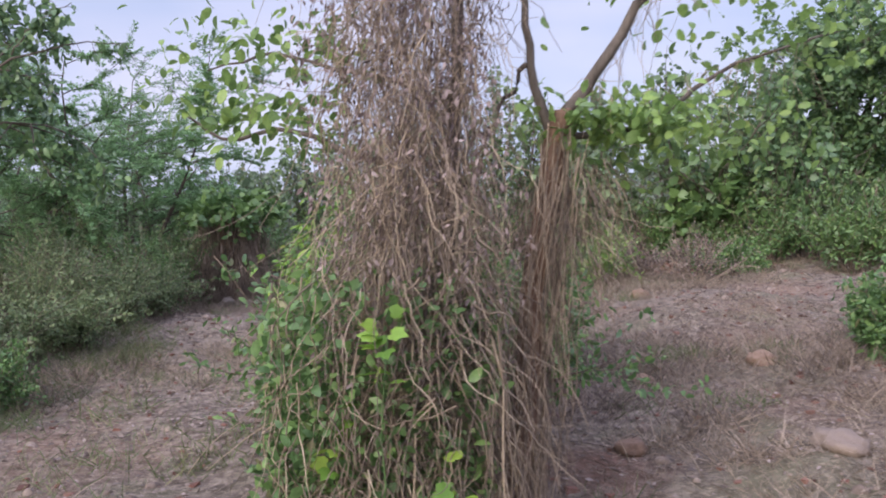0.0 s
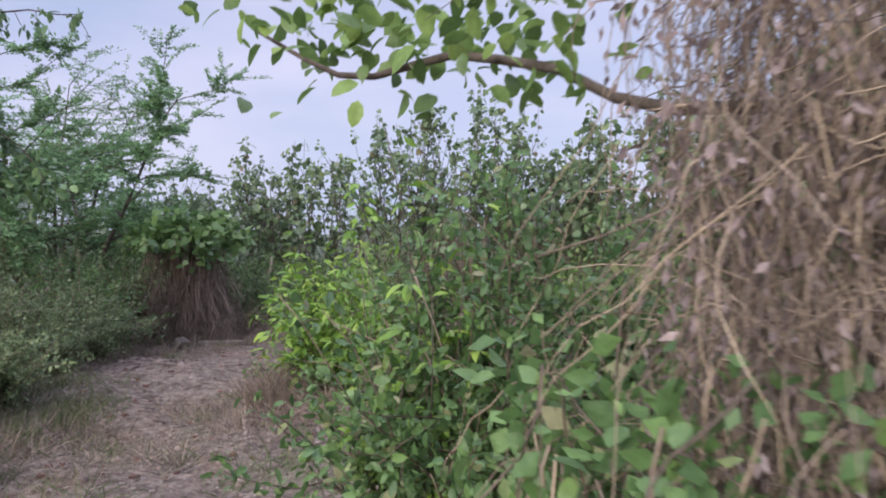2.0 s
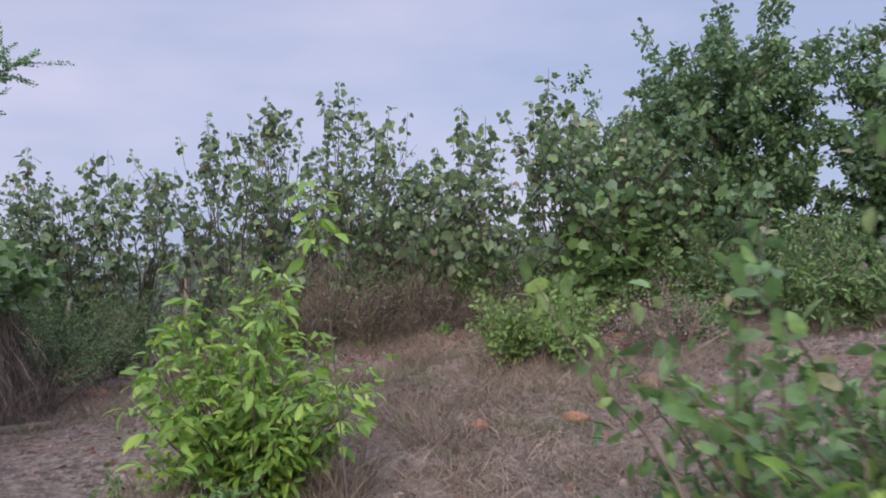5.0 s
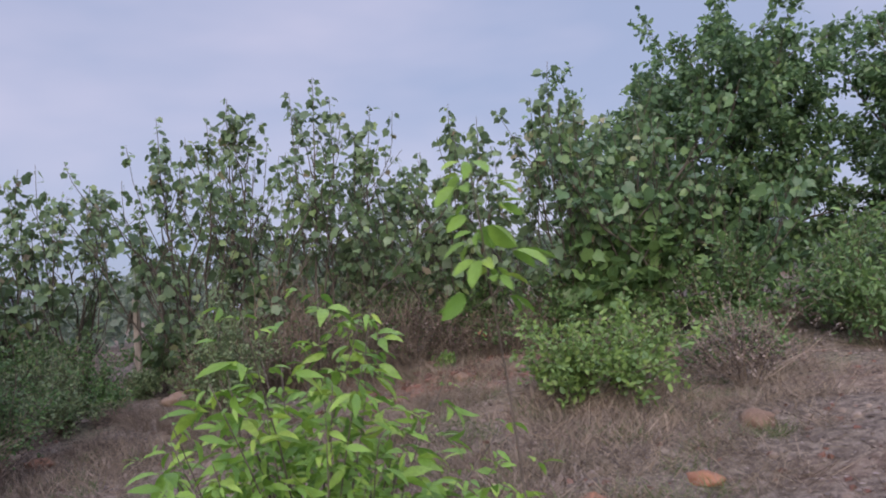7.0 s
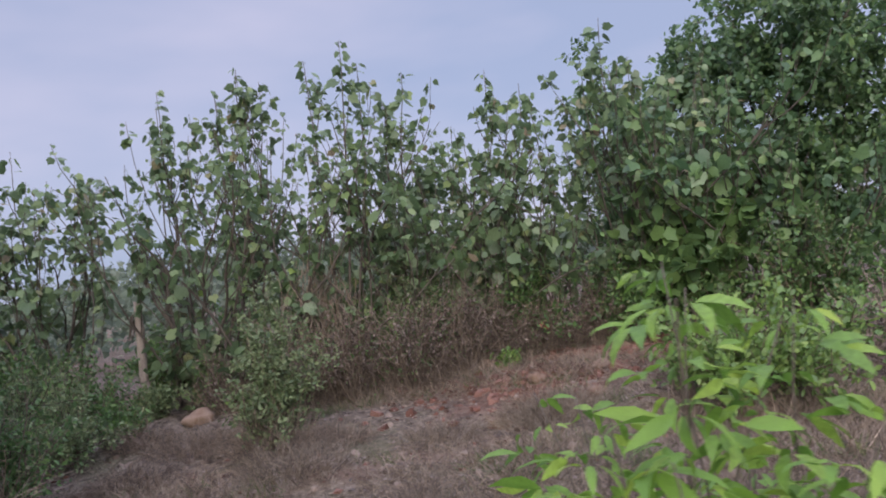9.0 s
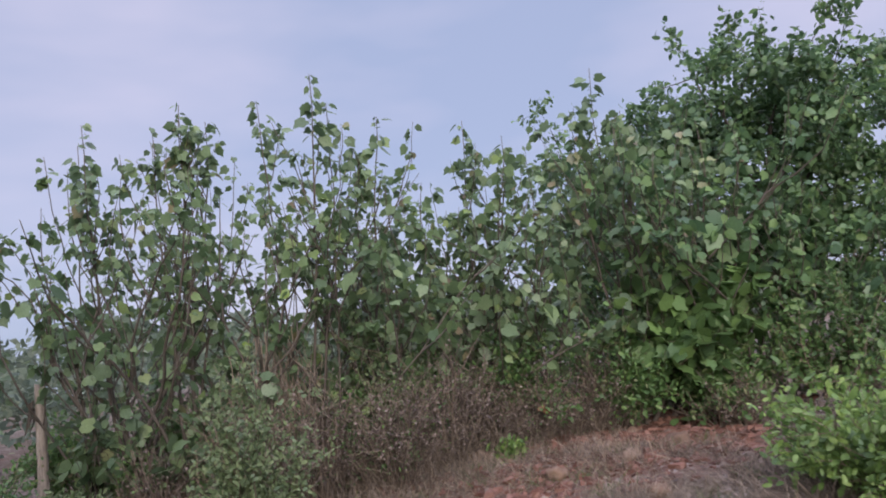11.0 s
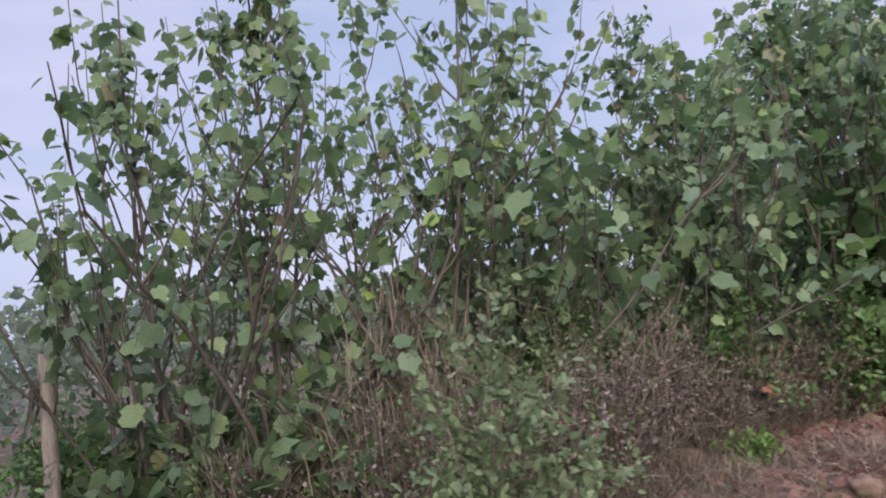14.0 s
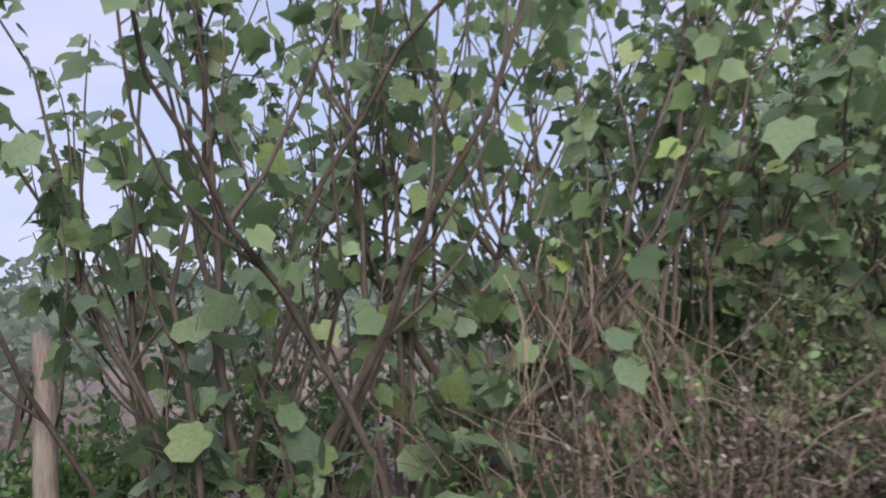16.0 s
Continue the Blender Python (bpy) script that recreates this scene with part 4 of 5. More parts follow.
def forked_shrub(x, y, forks, seed):
    """A sparse old shrub whose stems end in fans of rods."""
    rng = seeded(seed)
    root = thing("forked_shrub", x, y, "old leafless-footed shrub with fans of upright grey rods", "shrub", "forked shrubs")
    z0 = root.location.z
    crown = Geo()
    P, D = [], []
    for fx, fy, fz in forks:
        tip = np.array([fx - x, fy - y, fz - z0])
        pts = np.array([tip * t + np.array([0.05 * np.sin(5 * t), 0.04 * np.cos(4 * t) - 0.04, 0]) for t in np.linspace(0, 1, 9)])
        g = Geo()
        tube(g, pts, 0.034, 0.022, 7)
        part("stem", g, BARK_GREY, root)
        for j in range(6):
            a = 6.283 * j / 6 + rng.uniform(-0.3, 0.3)
            rod = line(rng, pts[-1], (np.cos(a) * 0.75, np.sin(a) * 0.75, 0.9), rng.uniform(0.9, 1.8), 9, 0.09, 0.09)
            g = Geo()
            tube(g, rod, 0.014, 0.004, 5)
            part("rod", g, BARK_GREY, root)
            for t in rng.uniform(0.35, 1, 9):
                p, d = on_line(rod, t)
                b = rng.uniform(0, 6.283)
                o = np.array([np.cos(b), np.sin(b), 0])
                P.append(p + o * 0.05)
                D.append(o + np.array([0, 0, rng.uniform(-1, 0.1)]))
    leaves(crown, BROAD, P, D, rng.uniform(0.06, 0.15, len(P)), rng, 0.9, 0.5)
    part("crown", crown, LEAF_TALL, root, kind="stuff")


forked_shrub(1.0, 18.5, ((0.92, 18.53, 2.32), (2.2, 18.7, 3.05), (0.2, 18.6, 2.1)), 131)


def hanging_vines(x, y, top, r, count, seed):
    rng = seeded(seed)
    root = thing("hanging_vine", x, y, "dry tan vines hanging from the thicket to the ground", "vine", "hanging vines")
    for k in range(count):
        g = Geo()
        p = np.array([rng.normal(0, r), rng.normal(0, r * 0.6), top * rng.uniform(0.6, 1.0)])
        st = line(rng, p, rng.normal(0, 0.2, 3) + np.array([0, 0, -1]), p[2] * rng.uniform(0.5, 1.05), 14, 0.2, -0.12)
        st[:, 2] = np.maximum(st[:, 2], 0.005)
        tube(g, st, rng.uniform(0.002, 0.006), 0.0015, 4)
        part("strand", g, VINE, root)


hanging_vines(0.75, 17.75, 1.8, 0.18, 120, 141)
hanging_vines(0.2, 17.6, 1.0, 0.2, 40, 142)
root = brush("dry_stalk", 3.15, 16.35, 0.1, 0.5, 145, 14, STRAW, "thin pale stalk with one orange dead leaf", "", "stalk")
g = Geo()
leaves(g, BROAD, [(0, -0.05, 0.46), (0.05, -0.04, 0.42)], [(-0.5, -0.6, -0.3), (0.5, -0.5, -0.4)], [0.1, 0.08], seeded(146), 0.9, 0.5)
part("dead_leaf", g, BRICK, root, "orange dead leaf")
# a bare curved twig across the front of the thicket
rt = seeded(143)
g = Geo()
tt = np.linspace(0, 1, 10)
tube(g, np.stack([-0.9 * tt, -0.1 * tt, -0.28 * tt - 0.12 * np.sin(3.14 * tt)], -1), 0.011, 0.004, 5)
dt = bpy.data.objects["forked_shrub"]
tw = part("dead_twig", g, STRAW, dt, "bare pale dead twig")
tw.location = (-0.1, 0.0, 2.25 - dt.location.z)

# undergrowth at the thicket's foot
for k, (x, y, r, h) in enumerate(((5.2, 15.6, 0.6, 1.2), (6.2, 14.6, 0.8, 1.3), (1.9, 17.9, 0.4, 1.0), (-0.5, 18.3, 0.35, 0.6), (3.5, 16.9, 0.55, 1.4), (7.4, 13.8, 0.9, 1.4), (-2.6, 19.8, 0.7, 1.0), (-4.0, 20.0, 0.9, 1.1), (4.5, 16.2, 0.45, 1.2),
                                  (2.4, 17.6, 0.6, 1.4), (0.6, 20.2, 0.9, 1.1), (2.4, 20.0, 0.9, 1.2), (4.2, 18.6, 0.9, 1.5), (-3.2, 21.2, 0.9, 1.2), (-5.2, 18.6, 0.9, 1.4), (5.9, 17.6, 0.9, 1.6), (-0.6, 20.6, 0.8, 0.9))):
    bush("undergrowth_bush", x, y, r, h, 200 + k, 3400, 0.075, LEAF_BUSH, OVAL, "dull green undergrowth at the thicket's foot", "undergrowth bushes", stems=26)
for k, (x, y, r, h, c) in enumerate(((1.4, 16.6, 0.5, 1.05, 2200), (2.2, 16.7, 0.5, 1.1, 2200), (2.9, 16.8, 0.45, 1.0, 1800), (0.8, 17.0, 0.45, 1.15, 1900), (0.2, 17.4, 0.4, 1.0, 1500), (4.1, 16.4, 0.35, 0.9, 1200), (-0.5, 17.8, 0.35, 0.7, 900), (3.4, 16.5, 0.35, 0.7, 900), (5.2, 15.2, 0.5, 0.6, 1100))):
    bush("dry_brush", x, y, r, h, 220 + k, int(c * 1.1), 0.034, LEAF_DEAD, SMALL, "brown dead undergrowth at the thicket's foot", "dry brush", TWIG, 44, 0.5)
    bush("undergrowth_bush", x - 0.15, y + 0.2, r * 0.9, h * 1.05, 420 + k, int(c * 0.35), 0.045, LEAF_BUSH, OVAL, "thin dull green undergrowth among dry brush", "undergrowth bushes", TWIG, 20, 0.4)
    brush("dry_stalks", x + 0.1, y - 0.1, r, h * 0.8, 290 + k, 110, TWIG, "thin dead stalks among brown undergrowth", "dry stalks", width=0.003, arch=0.06)
for k, (x, y, r, h) in enumerate(((-0.45, 18.15, 0.5, 1.4), (0.35, 18.0, 0.5, 1.5), (1.2, 18.0, 0.5, 1.5), (2.0, 17.9, 0.5, 1.6), (-0.95, 18.7, 0.3, 1.2), (3.0, 17.3, 0.5, 1.7), (0.0, 17.75, 0.35, 0.9))):
    bush("broad_leaved_bush", x, y, r, h, 440 + k, 170, 0.14, LEAF_TALL, BROAD, "dull broad-leaved bush at the foot of the thicket", "broad-leaved bushes", BARK_GREY, 10, 0.3)
bush("creeper_bush", 5.3, 15.75, 0.75, 2.4, 234, 1100, 0.19, LEAF_MID, BROAD, "bright broad-leaved creeper heaped against the thicket", stems=24)
bush("weed_bush", -0.3, 16.4, 0.4, 0.35, 235, 900, 0.07, LEAF_BRIGHT_MASS, OVAL, "small yellow-green weed on the bare bank", "weed bushes", stems=14)
bush("weed_bush", 2.45, 16.1, 0.2, 0.3, 236, 500, 0.06, LEAF_BRIGHT_MASS, OVAL, "small yellow-green weed on the bare bank", "weed bushes", stems=10)
for k, (x, y, r, h) in enumerate(((-0.9, 14.0, 0.6, 0.35), (-0.2, 15.0, 0.5, 0.3), (0.6, 14.4, 0.6, 0.3), (-0.4, 12.6, 0.5, 0.3), (0.9, 11.0, 0.5, 0.3), (0.2, 9.9, 0.4, 0.3))):
    brush("straw_heap", x, y, r, h, 270 + k, 420, HAY if k % 2 else STRAW, "flattened heap of dead grey straw", "straw heaps", "dry grass", arch=0.2)
bush("pale_bush", -0.65, 15.45, 0.24, 1.4, 231, 5000, 0.048, LEAF_PALE, OVAL, "pale green fine-leaved bush before the thicket", wild=0.25, stems=22)
bush("pale_bush", 1.7, 17.2, 0.35, 1.3, 232, 3000, 0.045, LEAF_PALE, OVAL, "pale green fine-leaved bush before the thicket", wild=0.5, stems=20)

for k, (x, y, r, h) in enumerate(((-2.3, 17.2, 0.5, 0.8), (-2.0, 18.5, 0.45, 0.9), (-2.6, 18.8, 0.6, 1.0), (-1.8, 17.5, 0.35, 0.45), (-3.1, 16.9, 0.6, 0.7), (-3.6, 18.3, 0.7, 1.0), (-1.3, 18.3, 0.3, 0.35))):
    bush("weed_bush", x, y, r, h, 470 + k, 3000, 0.05, LEAF_BUSH if k % 2 else LEAF_PALE, OVAL, "ragged green weeds round the fence posts", "weed bushes", stems=26, wild=0.5)
for k, (x, y, r, h) in enumerate(((-1.2, 16.2, 0.7, 0.4), (-0.5, 16.0, 0.6, 0.35), (-1.9, 15.6, 0.5, 0.3), (-1.6, 17.0, 0.5, 0.35))):
    brush("straw_heap", x, y, r, h, 480 + k, 520, HAY, "flattened heap of dead grey straw", "straw heaps", "dry grass", arch=0.2)

brush("straw_heap", -0.7, 15.25, 0.55, 0.5, 490, 520, HAY, "flattened heap of dead grey straw", "straw heaps", "dry grass", arch=0.12)
bush("weed_bush", -0.75, 15.4, 0.4, 0.6, 491, 1400, 0.05, LEAF_PALE, OVAL, "pale green weeds round the foot of the fine-leaved bush", "weed bushes", stems=26, wild=0.5)

# weeds along the other side of the path
for k, (x, y, r, h) in enumerate(((-4.9, 12.6, 0.9, 1.1), (-5.4, 11.3, 0.9, 1.2), (-5.2, 9.9, 0.8, 1.0), (-6.3, 12.6, 0.9, 1.2), (-5.9, 9.4, 0.9, 0.9), (-4.8, 8.0, 0.8, 0.9), (-4.0, 6.7, 0.5, 0.5), (-4.35, 9.1, 0.6, 0.6), (-4.1, 5.4, 0.5, 0.5), (-5.4, 7.0, 0.9, 1.0), (-4.7, 10.9, 0.6, 0.8), (-4.6, 12.0, 0.6, 0.8), (-6.2, 8.2, 1.0, 1.2), (-7.4, 11.0, 1.0, 1.3), (-4.9, 14.2, 0.9, 1.3), (-6.9, 14.0, 1.2, 1.8), (-8.4, 12.8, 1.2, 1.9), (-10.0, 14.0, 1.4, 2.0), (-5.6, 16.6, 1.0, 1.7))):
    bush("weed_bush", x, y, r, h, 240 + k, 6500, 0.045, LEAF_PALE if k % 3 else LEAF_BUSH, OVAL, "green weedy bush at the clearing's edge", "weed bushes", stems=34, wild=0.75)
for k, (x, y, r, h) in enumerate(((3.6, 6.2, 0.5, 0.7), (7.4, 12.2, 0.9, 0.9), (5.0, 13.4, 0.6, 0.6), (8.8, 11.2, 0.9, 1.0))):
    bush("weed_bush", x, y, r, h, 260 + k, 5000, 0.06, LEAF_BUSH, OVAL, "green weedy bush on open ground", "weed bushes", stems=24)

bush("weed_bush", 0.75, 6.5, 0.36, 1.0, 267, 3600, 0.06, LEAF_BUSH, OVAL, "bright green upright weed behind the vine-hung tree", "weed bushes", stems=16)
bush("weed_bush", 6.5, 12.5, 0.7, 1.5, 268, 2600, 0.1, LEAF_MID, LANCE, "tall yellow-green weeds before the dark trees", "weed bushes", stems=20, wild=0.5)

# a bough of the overhanging tree that reaches over the clearing
rb = seeded(77)
over = bpy.data.objects["overhanging_tree"]
o0 = np.array(over.location)
bough = Geo()
P, D = [], []
for pts, r0 in ((((-5.6, 8.9, 2.9), (-5.0, 8.6, 3.2), (-4.5, 8.4, 3.35), (-4.0, 8.55, 3.5), (-3.5, 8.75, 3.55)), 0.022), (((-4.9, 8.5, 3.25), (-4.5, 8.5, 3.15), (-4.15, 8.55, 2.95)), 0.012), (((-4.6, 8.4, 3.35), (-4.3, 8.3, 3.65), (-3.9, 8.3, 3.85)), 0.012)):
    pts = np.array(pts) - o0
    s8 = np.linspace(0, len(pts) - 1, 12)
    ln = np.array([np.interp(s8, np.arange(len(pts)), pts[:, i]) for i in range(3)]).T + rb.normal(0, 0.012, (12, 3))
    tube(bough, ln, r0, 0.004, 5)
    for t in rb.uniform(0.3, 1, 20):
        p, d = on_line(ln, t)
        tw = line(rb, p, rb.normal(0, 1, 3) + np.array([0.3, 0, -0.4]), rb.uniform(0.12, 0.3), 5, 0.2, -0.1)
        tube(bough, tw, 0.004, 0.002, 3)
        for u in rb.uniform(0.2, 1, 4):
            P.append(on_line(tw, u)[0] + rb.normal(0, 0.03, 3))
            D.append(rb.normal(0, 0.6, 3) + np.array([0, 0, -0.9]))
part("bough", bough, BARK_GREY, over)
bl = Geo()
leaves(bl, OVAL, P, D, rb.uniform(0.06, 0.12, len(P)), rb, rb.uniform(1.0, 1.4, len(P)), 0.3)
part("bough_leaves", bl, LEAF_DARK, over, kind="stuff")


# ---- posts, stones, log ----
def post(x, y, h, seed, r=0.06, lean=(0, 0)):
    rng = seeded(seed)
    g = Geo()
    pts = np.array([(lean[0] * t * h, lean[1] * t * h, h * t) for t in np.linspace(0, 1, 12)])
    tube(g, pts, r, r * 0.88, 12)
    v = g.v[0]
    v += rng.normal(0, r * 0.05, v.shape)
    v[-12:, 2] += rng.normal(0, 0.015, 12)
    ob = new("fence_post", g.mesh("fence_post", POST_WOOD))
    ob.location = (x, y, ground_at(x, y) - 0.03)
    tagged(ob, "weathered bare wooden fence post beside the thicket", "fence post", "fence posts")


post(-1.24, 19.45, 1.46, 301)
gb = Geo()
leaves(gb, BLADE, [(-0.075, -0.02, 1.3), (-0.085, -0.01, 1.28), (-0.07, -0.03, 1.22)], [(-0.12, 0, -1), (-0.2, 0.05, -1), (-0.15, -0.05, -1)], [0.42, 0.38, 0.3], seeded(304), 0.14, 0.1)
part("loose_bark", gb, BARK_GREY, bpy.data.objects["fence_post"], "dark strip of bark peeling from the post")
post(-3.28, 20.0, 1.1, 302, 0.05, (0.03, 0))


def stone(x, y, s, seed, flat=0.6, mat=STONE, name="stone", label="rounded red-brown stone on dry soil"):
    rng = seeded(seed)
    bm = bmesh.new()
    bmesh.ops.create_icosphere(bm, subdivisions=3, radius=1)
    off = Vector(rng.uniform(0, 50, 3))
    for v in bm.verts:
        k = 1 + 0.35 * noise.noise(v.co * 1.3 + off) + 0.2 * noise.noise(v.co * 3.2 + off) + 0.07 * noise.noise(v.co * 9 + off)
        v.co = Vector((v.co.x * k * s, v.co.y * k * s * 0.8, v.co.z * k * s * flat))
    me = bpy.data.meshes.new(name)
    bm.to_mesh(me)
    bm.free()
    me.polygons.foreach_set("use_smooth", np.full(len(me.polygons), True))
    me.materials.append(mat)
    ob = new(name, me)
    ob.matrix_basis = pose(x, y, ground_at(x, y) + s * flat * 0.35, 0, 0, rng.uniform(0, 360))
    return tagged(ob, label, "stone", "stones")


for k, (x, y, s) in enumerate(((1.18, 4.9, 0.12), (2.5, 16.65, 0.17), (2.5, 16.15, 0.16), (4.25, 16.0, 0.1), (3.3, 15.6, 0.13), (-0.9, 17.6, 0.2), (3.7, 15.0, 0.16), (2.75, 10.9, 0.16), (2.3, 15.3, 0.12), (2.9, 14.9, 0.11), (1.2, 14.4, 0.13), (2.0, 13.9, 0.1), (3.6, 13.9, 0.12), (-2.2, 3.0, 0.1), (1.7, 6.6, 0.11), (2.7, 6.6, 0.13))):
    stone(x, y, s, 320 + k)
stone(2.2, 4.3, 0.18, 349, 0.4, CLOD, "stone", "broad flat brown stone half sunk in soil")
for k, (x, y, s) in enumerate(((0.62, 10.2, 0.1), (1.5, 10.2, 0.13))):
    stone(x, y, s, 352 + k, 0.45, BRICK, "brick_lump", "broken orange-red brick lump on the soil")
stone(-2.5, 15.4, 0.16, 350, 0.4, BRICK, "brick_lump", "broken orange-red brick lump on the soil")
rl = seeded(360)
g = Geo()
tube(g, line(rl, (-0.32, 0, 0.05), (1, 0.1, 0.05), 0.65, 8, 0.05), 0.055, 0.04, 9)
lg = new("log", g.mesh("log", BARK_GREY))
lg.location = (-3.1, 13.4, ground_at(-3.1, 13.4))
tagged(lg, "short dark weathered log lying on the soil", "log")
stone(-3.65, 13.3, 0.17, 361, 0.7, BARK_GREY, "soil_lump", "dark lump of earth and roots beside the log")

# ---- litter, rubble and grass ----
rng = seeded(400)


def scatter(n, x0, x1, y0, y1):
    x, y = rng.uniform(x0, x1, n), rng.uniform(y0, y1, n)
    return x, y


def clear_of_path(x, y):
    px = np.interp(y, [-3, 0, 3, 9.3, 13, 16, 20], [0, 0, -1.45, -2.9, -2.77, -2.2, -1.5])
    return np.abs(x - px)


# flakes of red rubble
g = Geo()
x = np.concatenate([rng.normal(3.6, 1.1, 1500), rng.uniform(-4, 6, 1500)])
y = np.concatenate([rng.normal(15.6, 0.75, 1500), rng.uniform(2, 17, 1500)])
for k in range(len(x)):
    s = rng.uniform(0.02, 0.07) * (1 if k < 1500 else 0.5)
    c = np.array([x[k], y[k], ground_at(x[k], y[k]) + s * 0.15])
    v = np.array([(-1, -1, -.4), (1, -1, -.4), (1, 1, -.4), (-1, 1, -.4), (-.7, -.7, .4), (.7, -.7, .4), (.7, .7, .4), (-.7, .7, .4)]) * s * rng.uniform(0.5, 1.2, 3) + rng.normal(0, s * 0.2, (8, 3))
    a = rng.uniform(0, 6.283)
    v = v @ np.array([(np.cos(a), np.sin(a), 0), (-np.sin(a), np.cos(a), 0), (0, 0, 1)])
    g.add(v + c, np.array([(4, 5, 6, 7), (0, 1, 5, 4), (1, 2, 6, 5), (2, 3, 7, 6), (3, 0, 4, 7), (3, 2, 1, 0)]))
rub = new("rubble", g.mesh("rubble", CHIP, False))
tagged(rub, "scattered red-brown stone chips on dry soil", "rubble", kind="stuff")

# clods of dry soil
g = Geo()
x, y = scatter(2600, -5, 7, 2, 17)
a = np.arange(6) * 1.0472
for k in range(len(x)):
    s = 0.012 + 0.05 * rng.uniform() ** 3
    ring = np.stack([np.cos(a), np.sin(a), np.zeros(6)], -1) * s
    v = np.concatenate([ring * rng.uniform(0.8, 1.3, (6, 1)) - (0, 0, s * 0.4), ring * rng.uniform(0.6, 1.0, (6, 1)) + (0, 0, s * 0.35), [(0, 0, s * 0.75)]])
    j = np.arange(6)
    i = (j + 1) % 6
    c = (x[k], y[k], ground_at(x[k], y[k]))
    g.add(v + c, np.stack([j, i, i + 6, j + 6], -1))
    g.f.append((np.stack([j + 6, i + 6, np.full(6, 12)], -1) + g.n - 13).astype(np.int32))
clods = new("soil_clods", g.mesh("soil_clods", CLOD))
tagged(clods, "small clods of grey-brown soil", "soil clods", kind="stuff")

# fallen twigs
g = Geo()
x, y = scatter(1500, -6, 7, 2, 17.5)
for k in range(len(x)):
    a = rng.uniform(0, 6.283)
    st = line(rng, (x[k], y[k], 0), (np.cos(a), np.sin(a), 0), rng.uniform(0.1, 0.5), 5, 0.15)
    st[:, 2] = height(st[:, 0], st[:, 1]) + rng.uniform(0.004, 0.03)
    tube(g, st, rng.uniform(0.0015, 0.005), 0.001, 3)
tw = new("fallen_twigs", g.mesh("fallen_twigs", TWIG))
tagged(tw, "thin dry twigs strewn over the soil", "twigs", kind="stuff")

# fallen leaves
g = Geo()
x, y = scatter(30000, -7, 8, 1.2, 18)
leaves(g, SMALL, np.stack([x, y, height(x, y) + 0.012], -1), np.stack([rng.normal(0, 1, len(x)), rng.normal(0, 1, len(x)), rng.normal(0, 0.15, len(x))], -1), rng.uniform(0.02, 0.06, len(x)), rng, rng.uniform(0.6, 1.2, len(x)), 0.7)
lit = new("leaf_litter", g.mesh("leaf_litter", LEAF_DEAD))
tagged(lit, "curled dead leaves strewn over the soil", "leaf litter", kind="stuff")


def grass(name, n, centres, spread, length, width, mat, label, lie=0.6):
    g = Geo()
    k = rng.integers(0, len(centres), n)
    x = centres[k, 0] + rng.normal(0, spread, n)
    y = centres[k, 1] + rng.normal(0, spread, n)
    d = np.stack([rng.normal(0, lie, n), rng.normal(0, lie, n), rng.uniform(0.3, 1.0, n)], -1)
    leaves(g, BLADE, np.stack([x, y, height(x, y) - 0.005], -1), d, rng.uniform(0.5, 1.3, n) * length, rng, rng.uniform(0.6, 1.3, n) * width, 0.2)
    ob = new(name, g.mesh(name, mat))
    tagged(ob, label, "grass", kind="stuff")


def tufts(n, x0, x1, y0, y1, thin=0.0):
    x, y = scatter(n, x0, x1, y0, y1)
    keep = (noise_mask(x, y) > thin) & ((y > 6.5) | (rng.uniform(0, 1, n) < 0.45))
    return np.stack([x[keep], y[keep]], -1)


def noise_mask(x, y):
    return np.sin(0.9 * x + 1.3 * np.sin(0.7 * y + 1)) + np.sin(1.1 * y + 1.7 * np.sin(0.6 * x)) + rng.normal(0, 0.5, len(x))


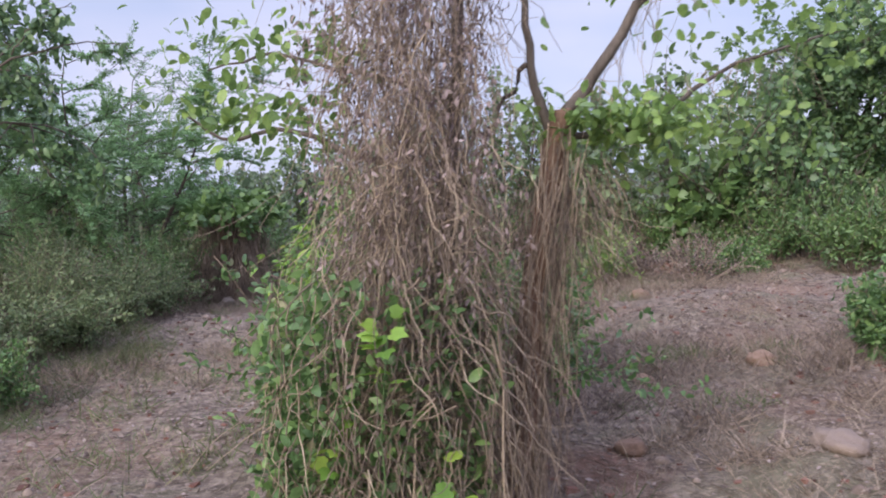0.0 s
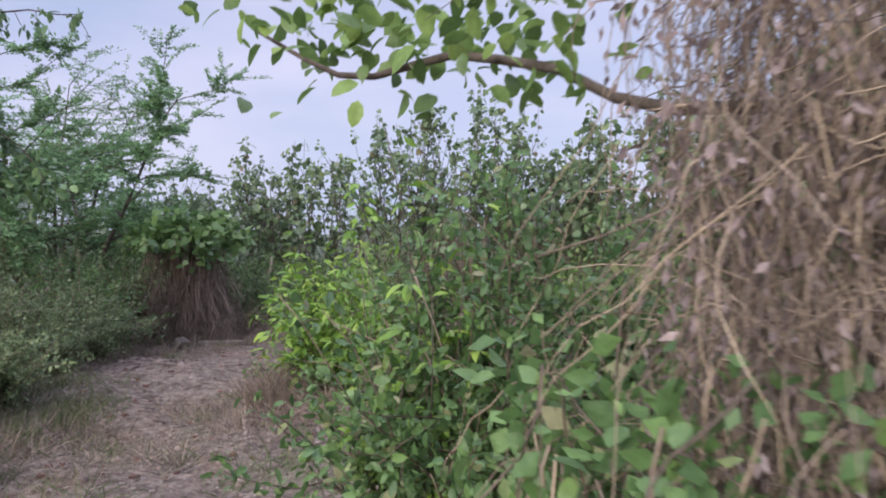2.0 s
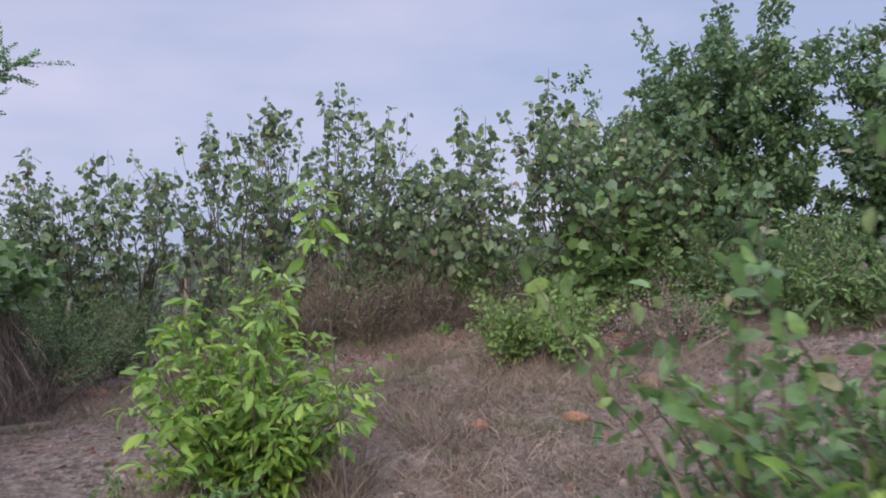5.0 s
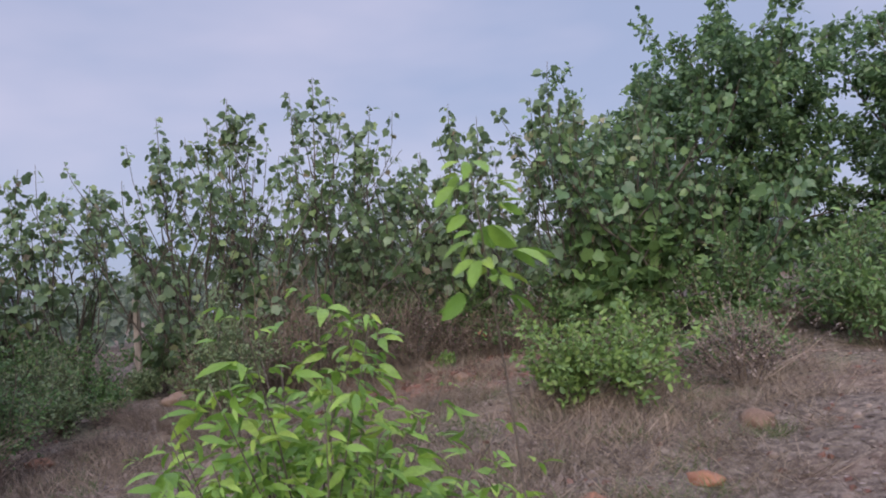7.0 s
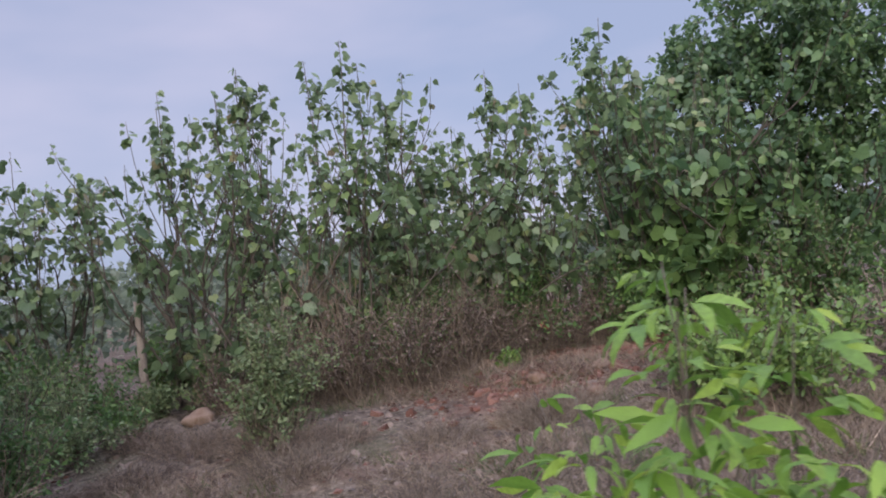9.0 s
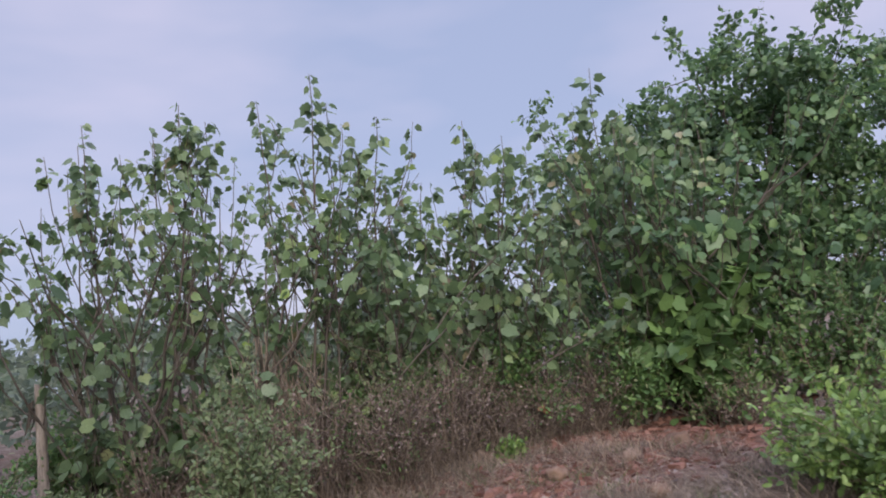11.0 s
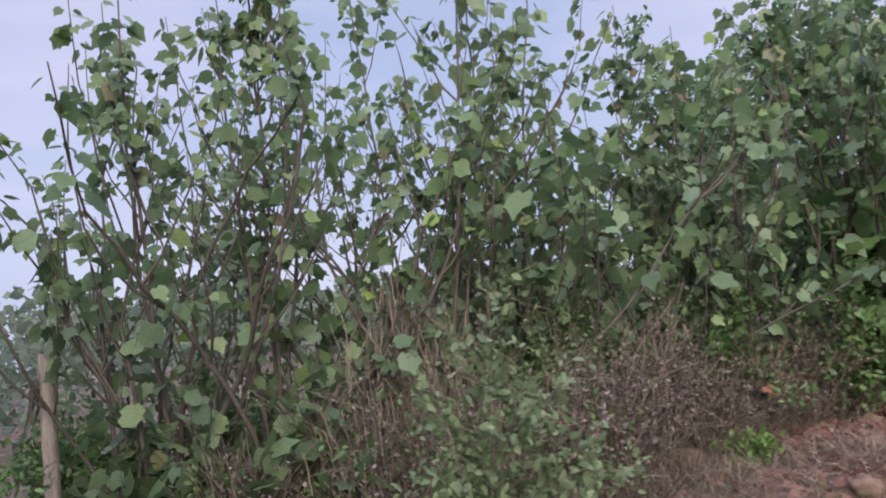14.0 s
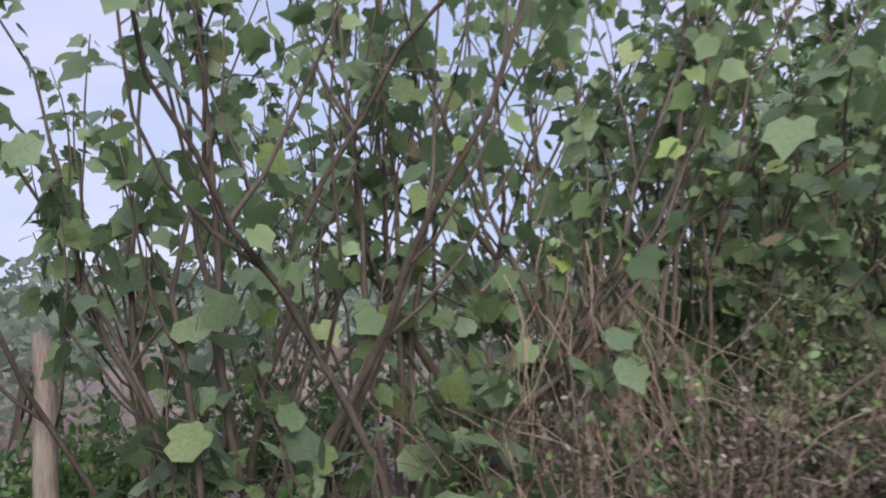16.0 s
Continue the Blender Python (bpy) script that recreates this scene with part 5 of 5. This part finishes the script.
grass("dry_grass", 100000, tufts(5000, -7, 9, 1.2, 18, 0.0), 0.12, 0.17, 0.022, STRAW, "short dry straw-coloured grass in tufts", 1.1)
grass("dead_grass", 70000, tufts(1800, -6, 9, 1.5, 18, 0.3), 0.14, 0.24, 0.022, HAY, "grey-brown dead grass in tangled tufts", 0.8)
grass("green_grass", 24000, tufts(900, -8, 9, 1.5, 18, 0.2), 0.1, 0.14, 0.04, GREEN_GRASS, "sparse green grass and weeds", 0.6)

# olive grass and low weeds where the path leaves the open soil
g2 = np.concatenate([np.stack(scatter(230, -5.0, -3.4, 4.6, 10.2), -1), np.stack(scatter(50, -3.2, -0.9, 4.6, 8.0), -1)])
grass("weed_grass", 9000, g2, 0.13, 0.2, 0.028, GREEN_GRASS, "olive grass and low weeds along the path", 0.7)
grass("dead_grass", 22000, np.stack(scatter(420, 0.6, 5.5, 4.0, 9.5), -1), 0.12, 0.13, 0.024, HAY, "trampled grey-brown grass on open soil", 1.2)

# ---- beyond the thicket ----
def far_growth(name, n, y0, y1, x0, x1, h, leaf, mat, label, seed):
    r2 = seeded(seed)
    g = Geo()
    for k in range(n):
        x, y = r2.uniform(x0, x1), r2.uniform(y0, y1)
        hh, w = h * r2.uniform(0.5, 1.1), h * r2.uniform(0.5, 0.9)
        m = 420
        u = r2.normal(0, 1, (m, 3))
        u /= np.linalg.norm(u, axis=1, keepdims=True)
        rad = r2.uniform(0.45, 1.0, m)[:, None] * (1 + 0.25 * np.sin(5 * u[:, :1] + k) * np.cos(4 * u[:, 1:2]))
        P = np.array([x, y, ground_at(x, y) + hh * 0.5]) + u * rad * np.array([w, w, hh * 0.5])
        leaves(g, SMALL, P, r2.normal(0, 1, (m, 3)), leaf * r2.uniform(0.6, 1.3, m), r2, 1.3, 0.4)
    ob = new(name, g.mesh(name, mat))
    tagged(ob, label, "far growth", kind="stuff")


# no haze in the air here; the greyed leaf colour stands in for it
far_growth("far_bushes", 90, 24, 40, -30, 30, 2.2, 0.22, LEAF_FAR, "green bushes in the field beyond, haze put into leaf colour", 501)
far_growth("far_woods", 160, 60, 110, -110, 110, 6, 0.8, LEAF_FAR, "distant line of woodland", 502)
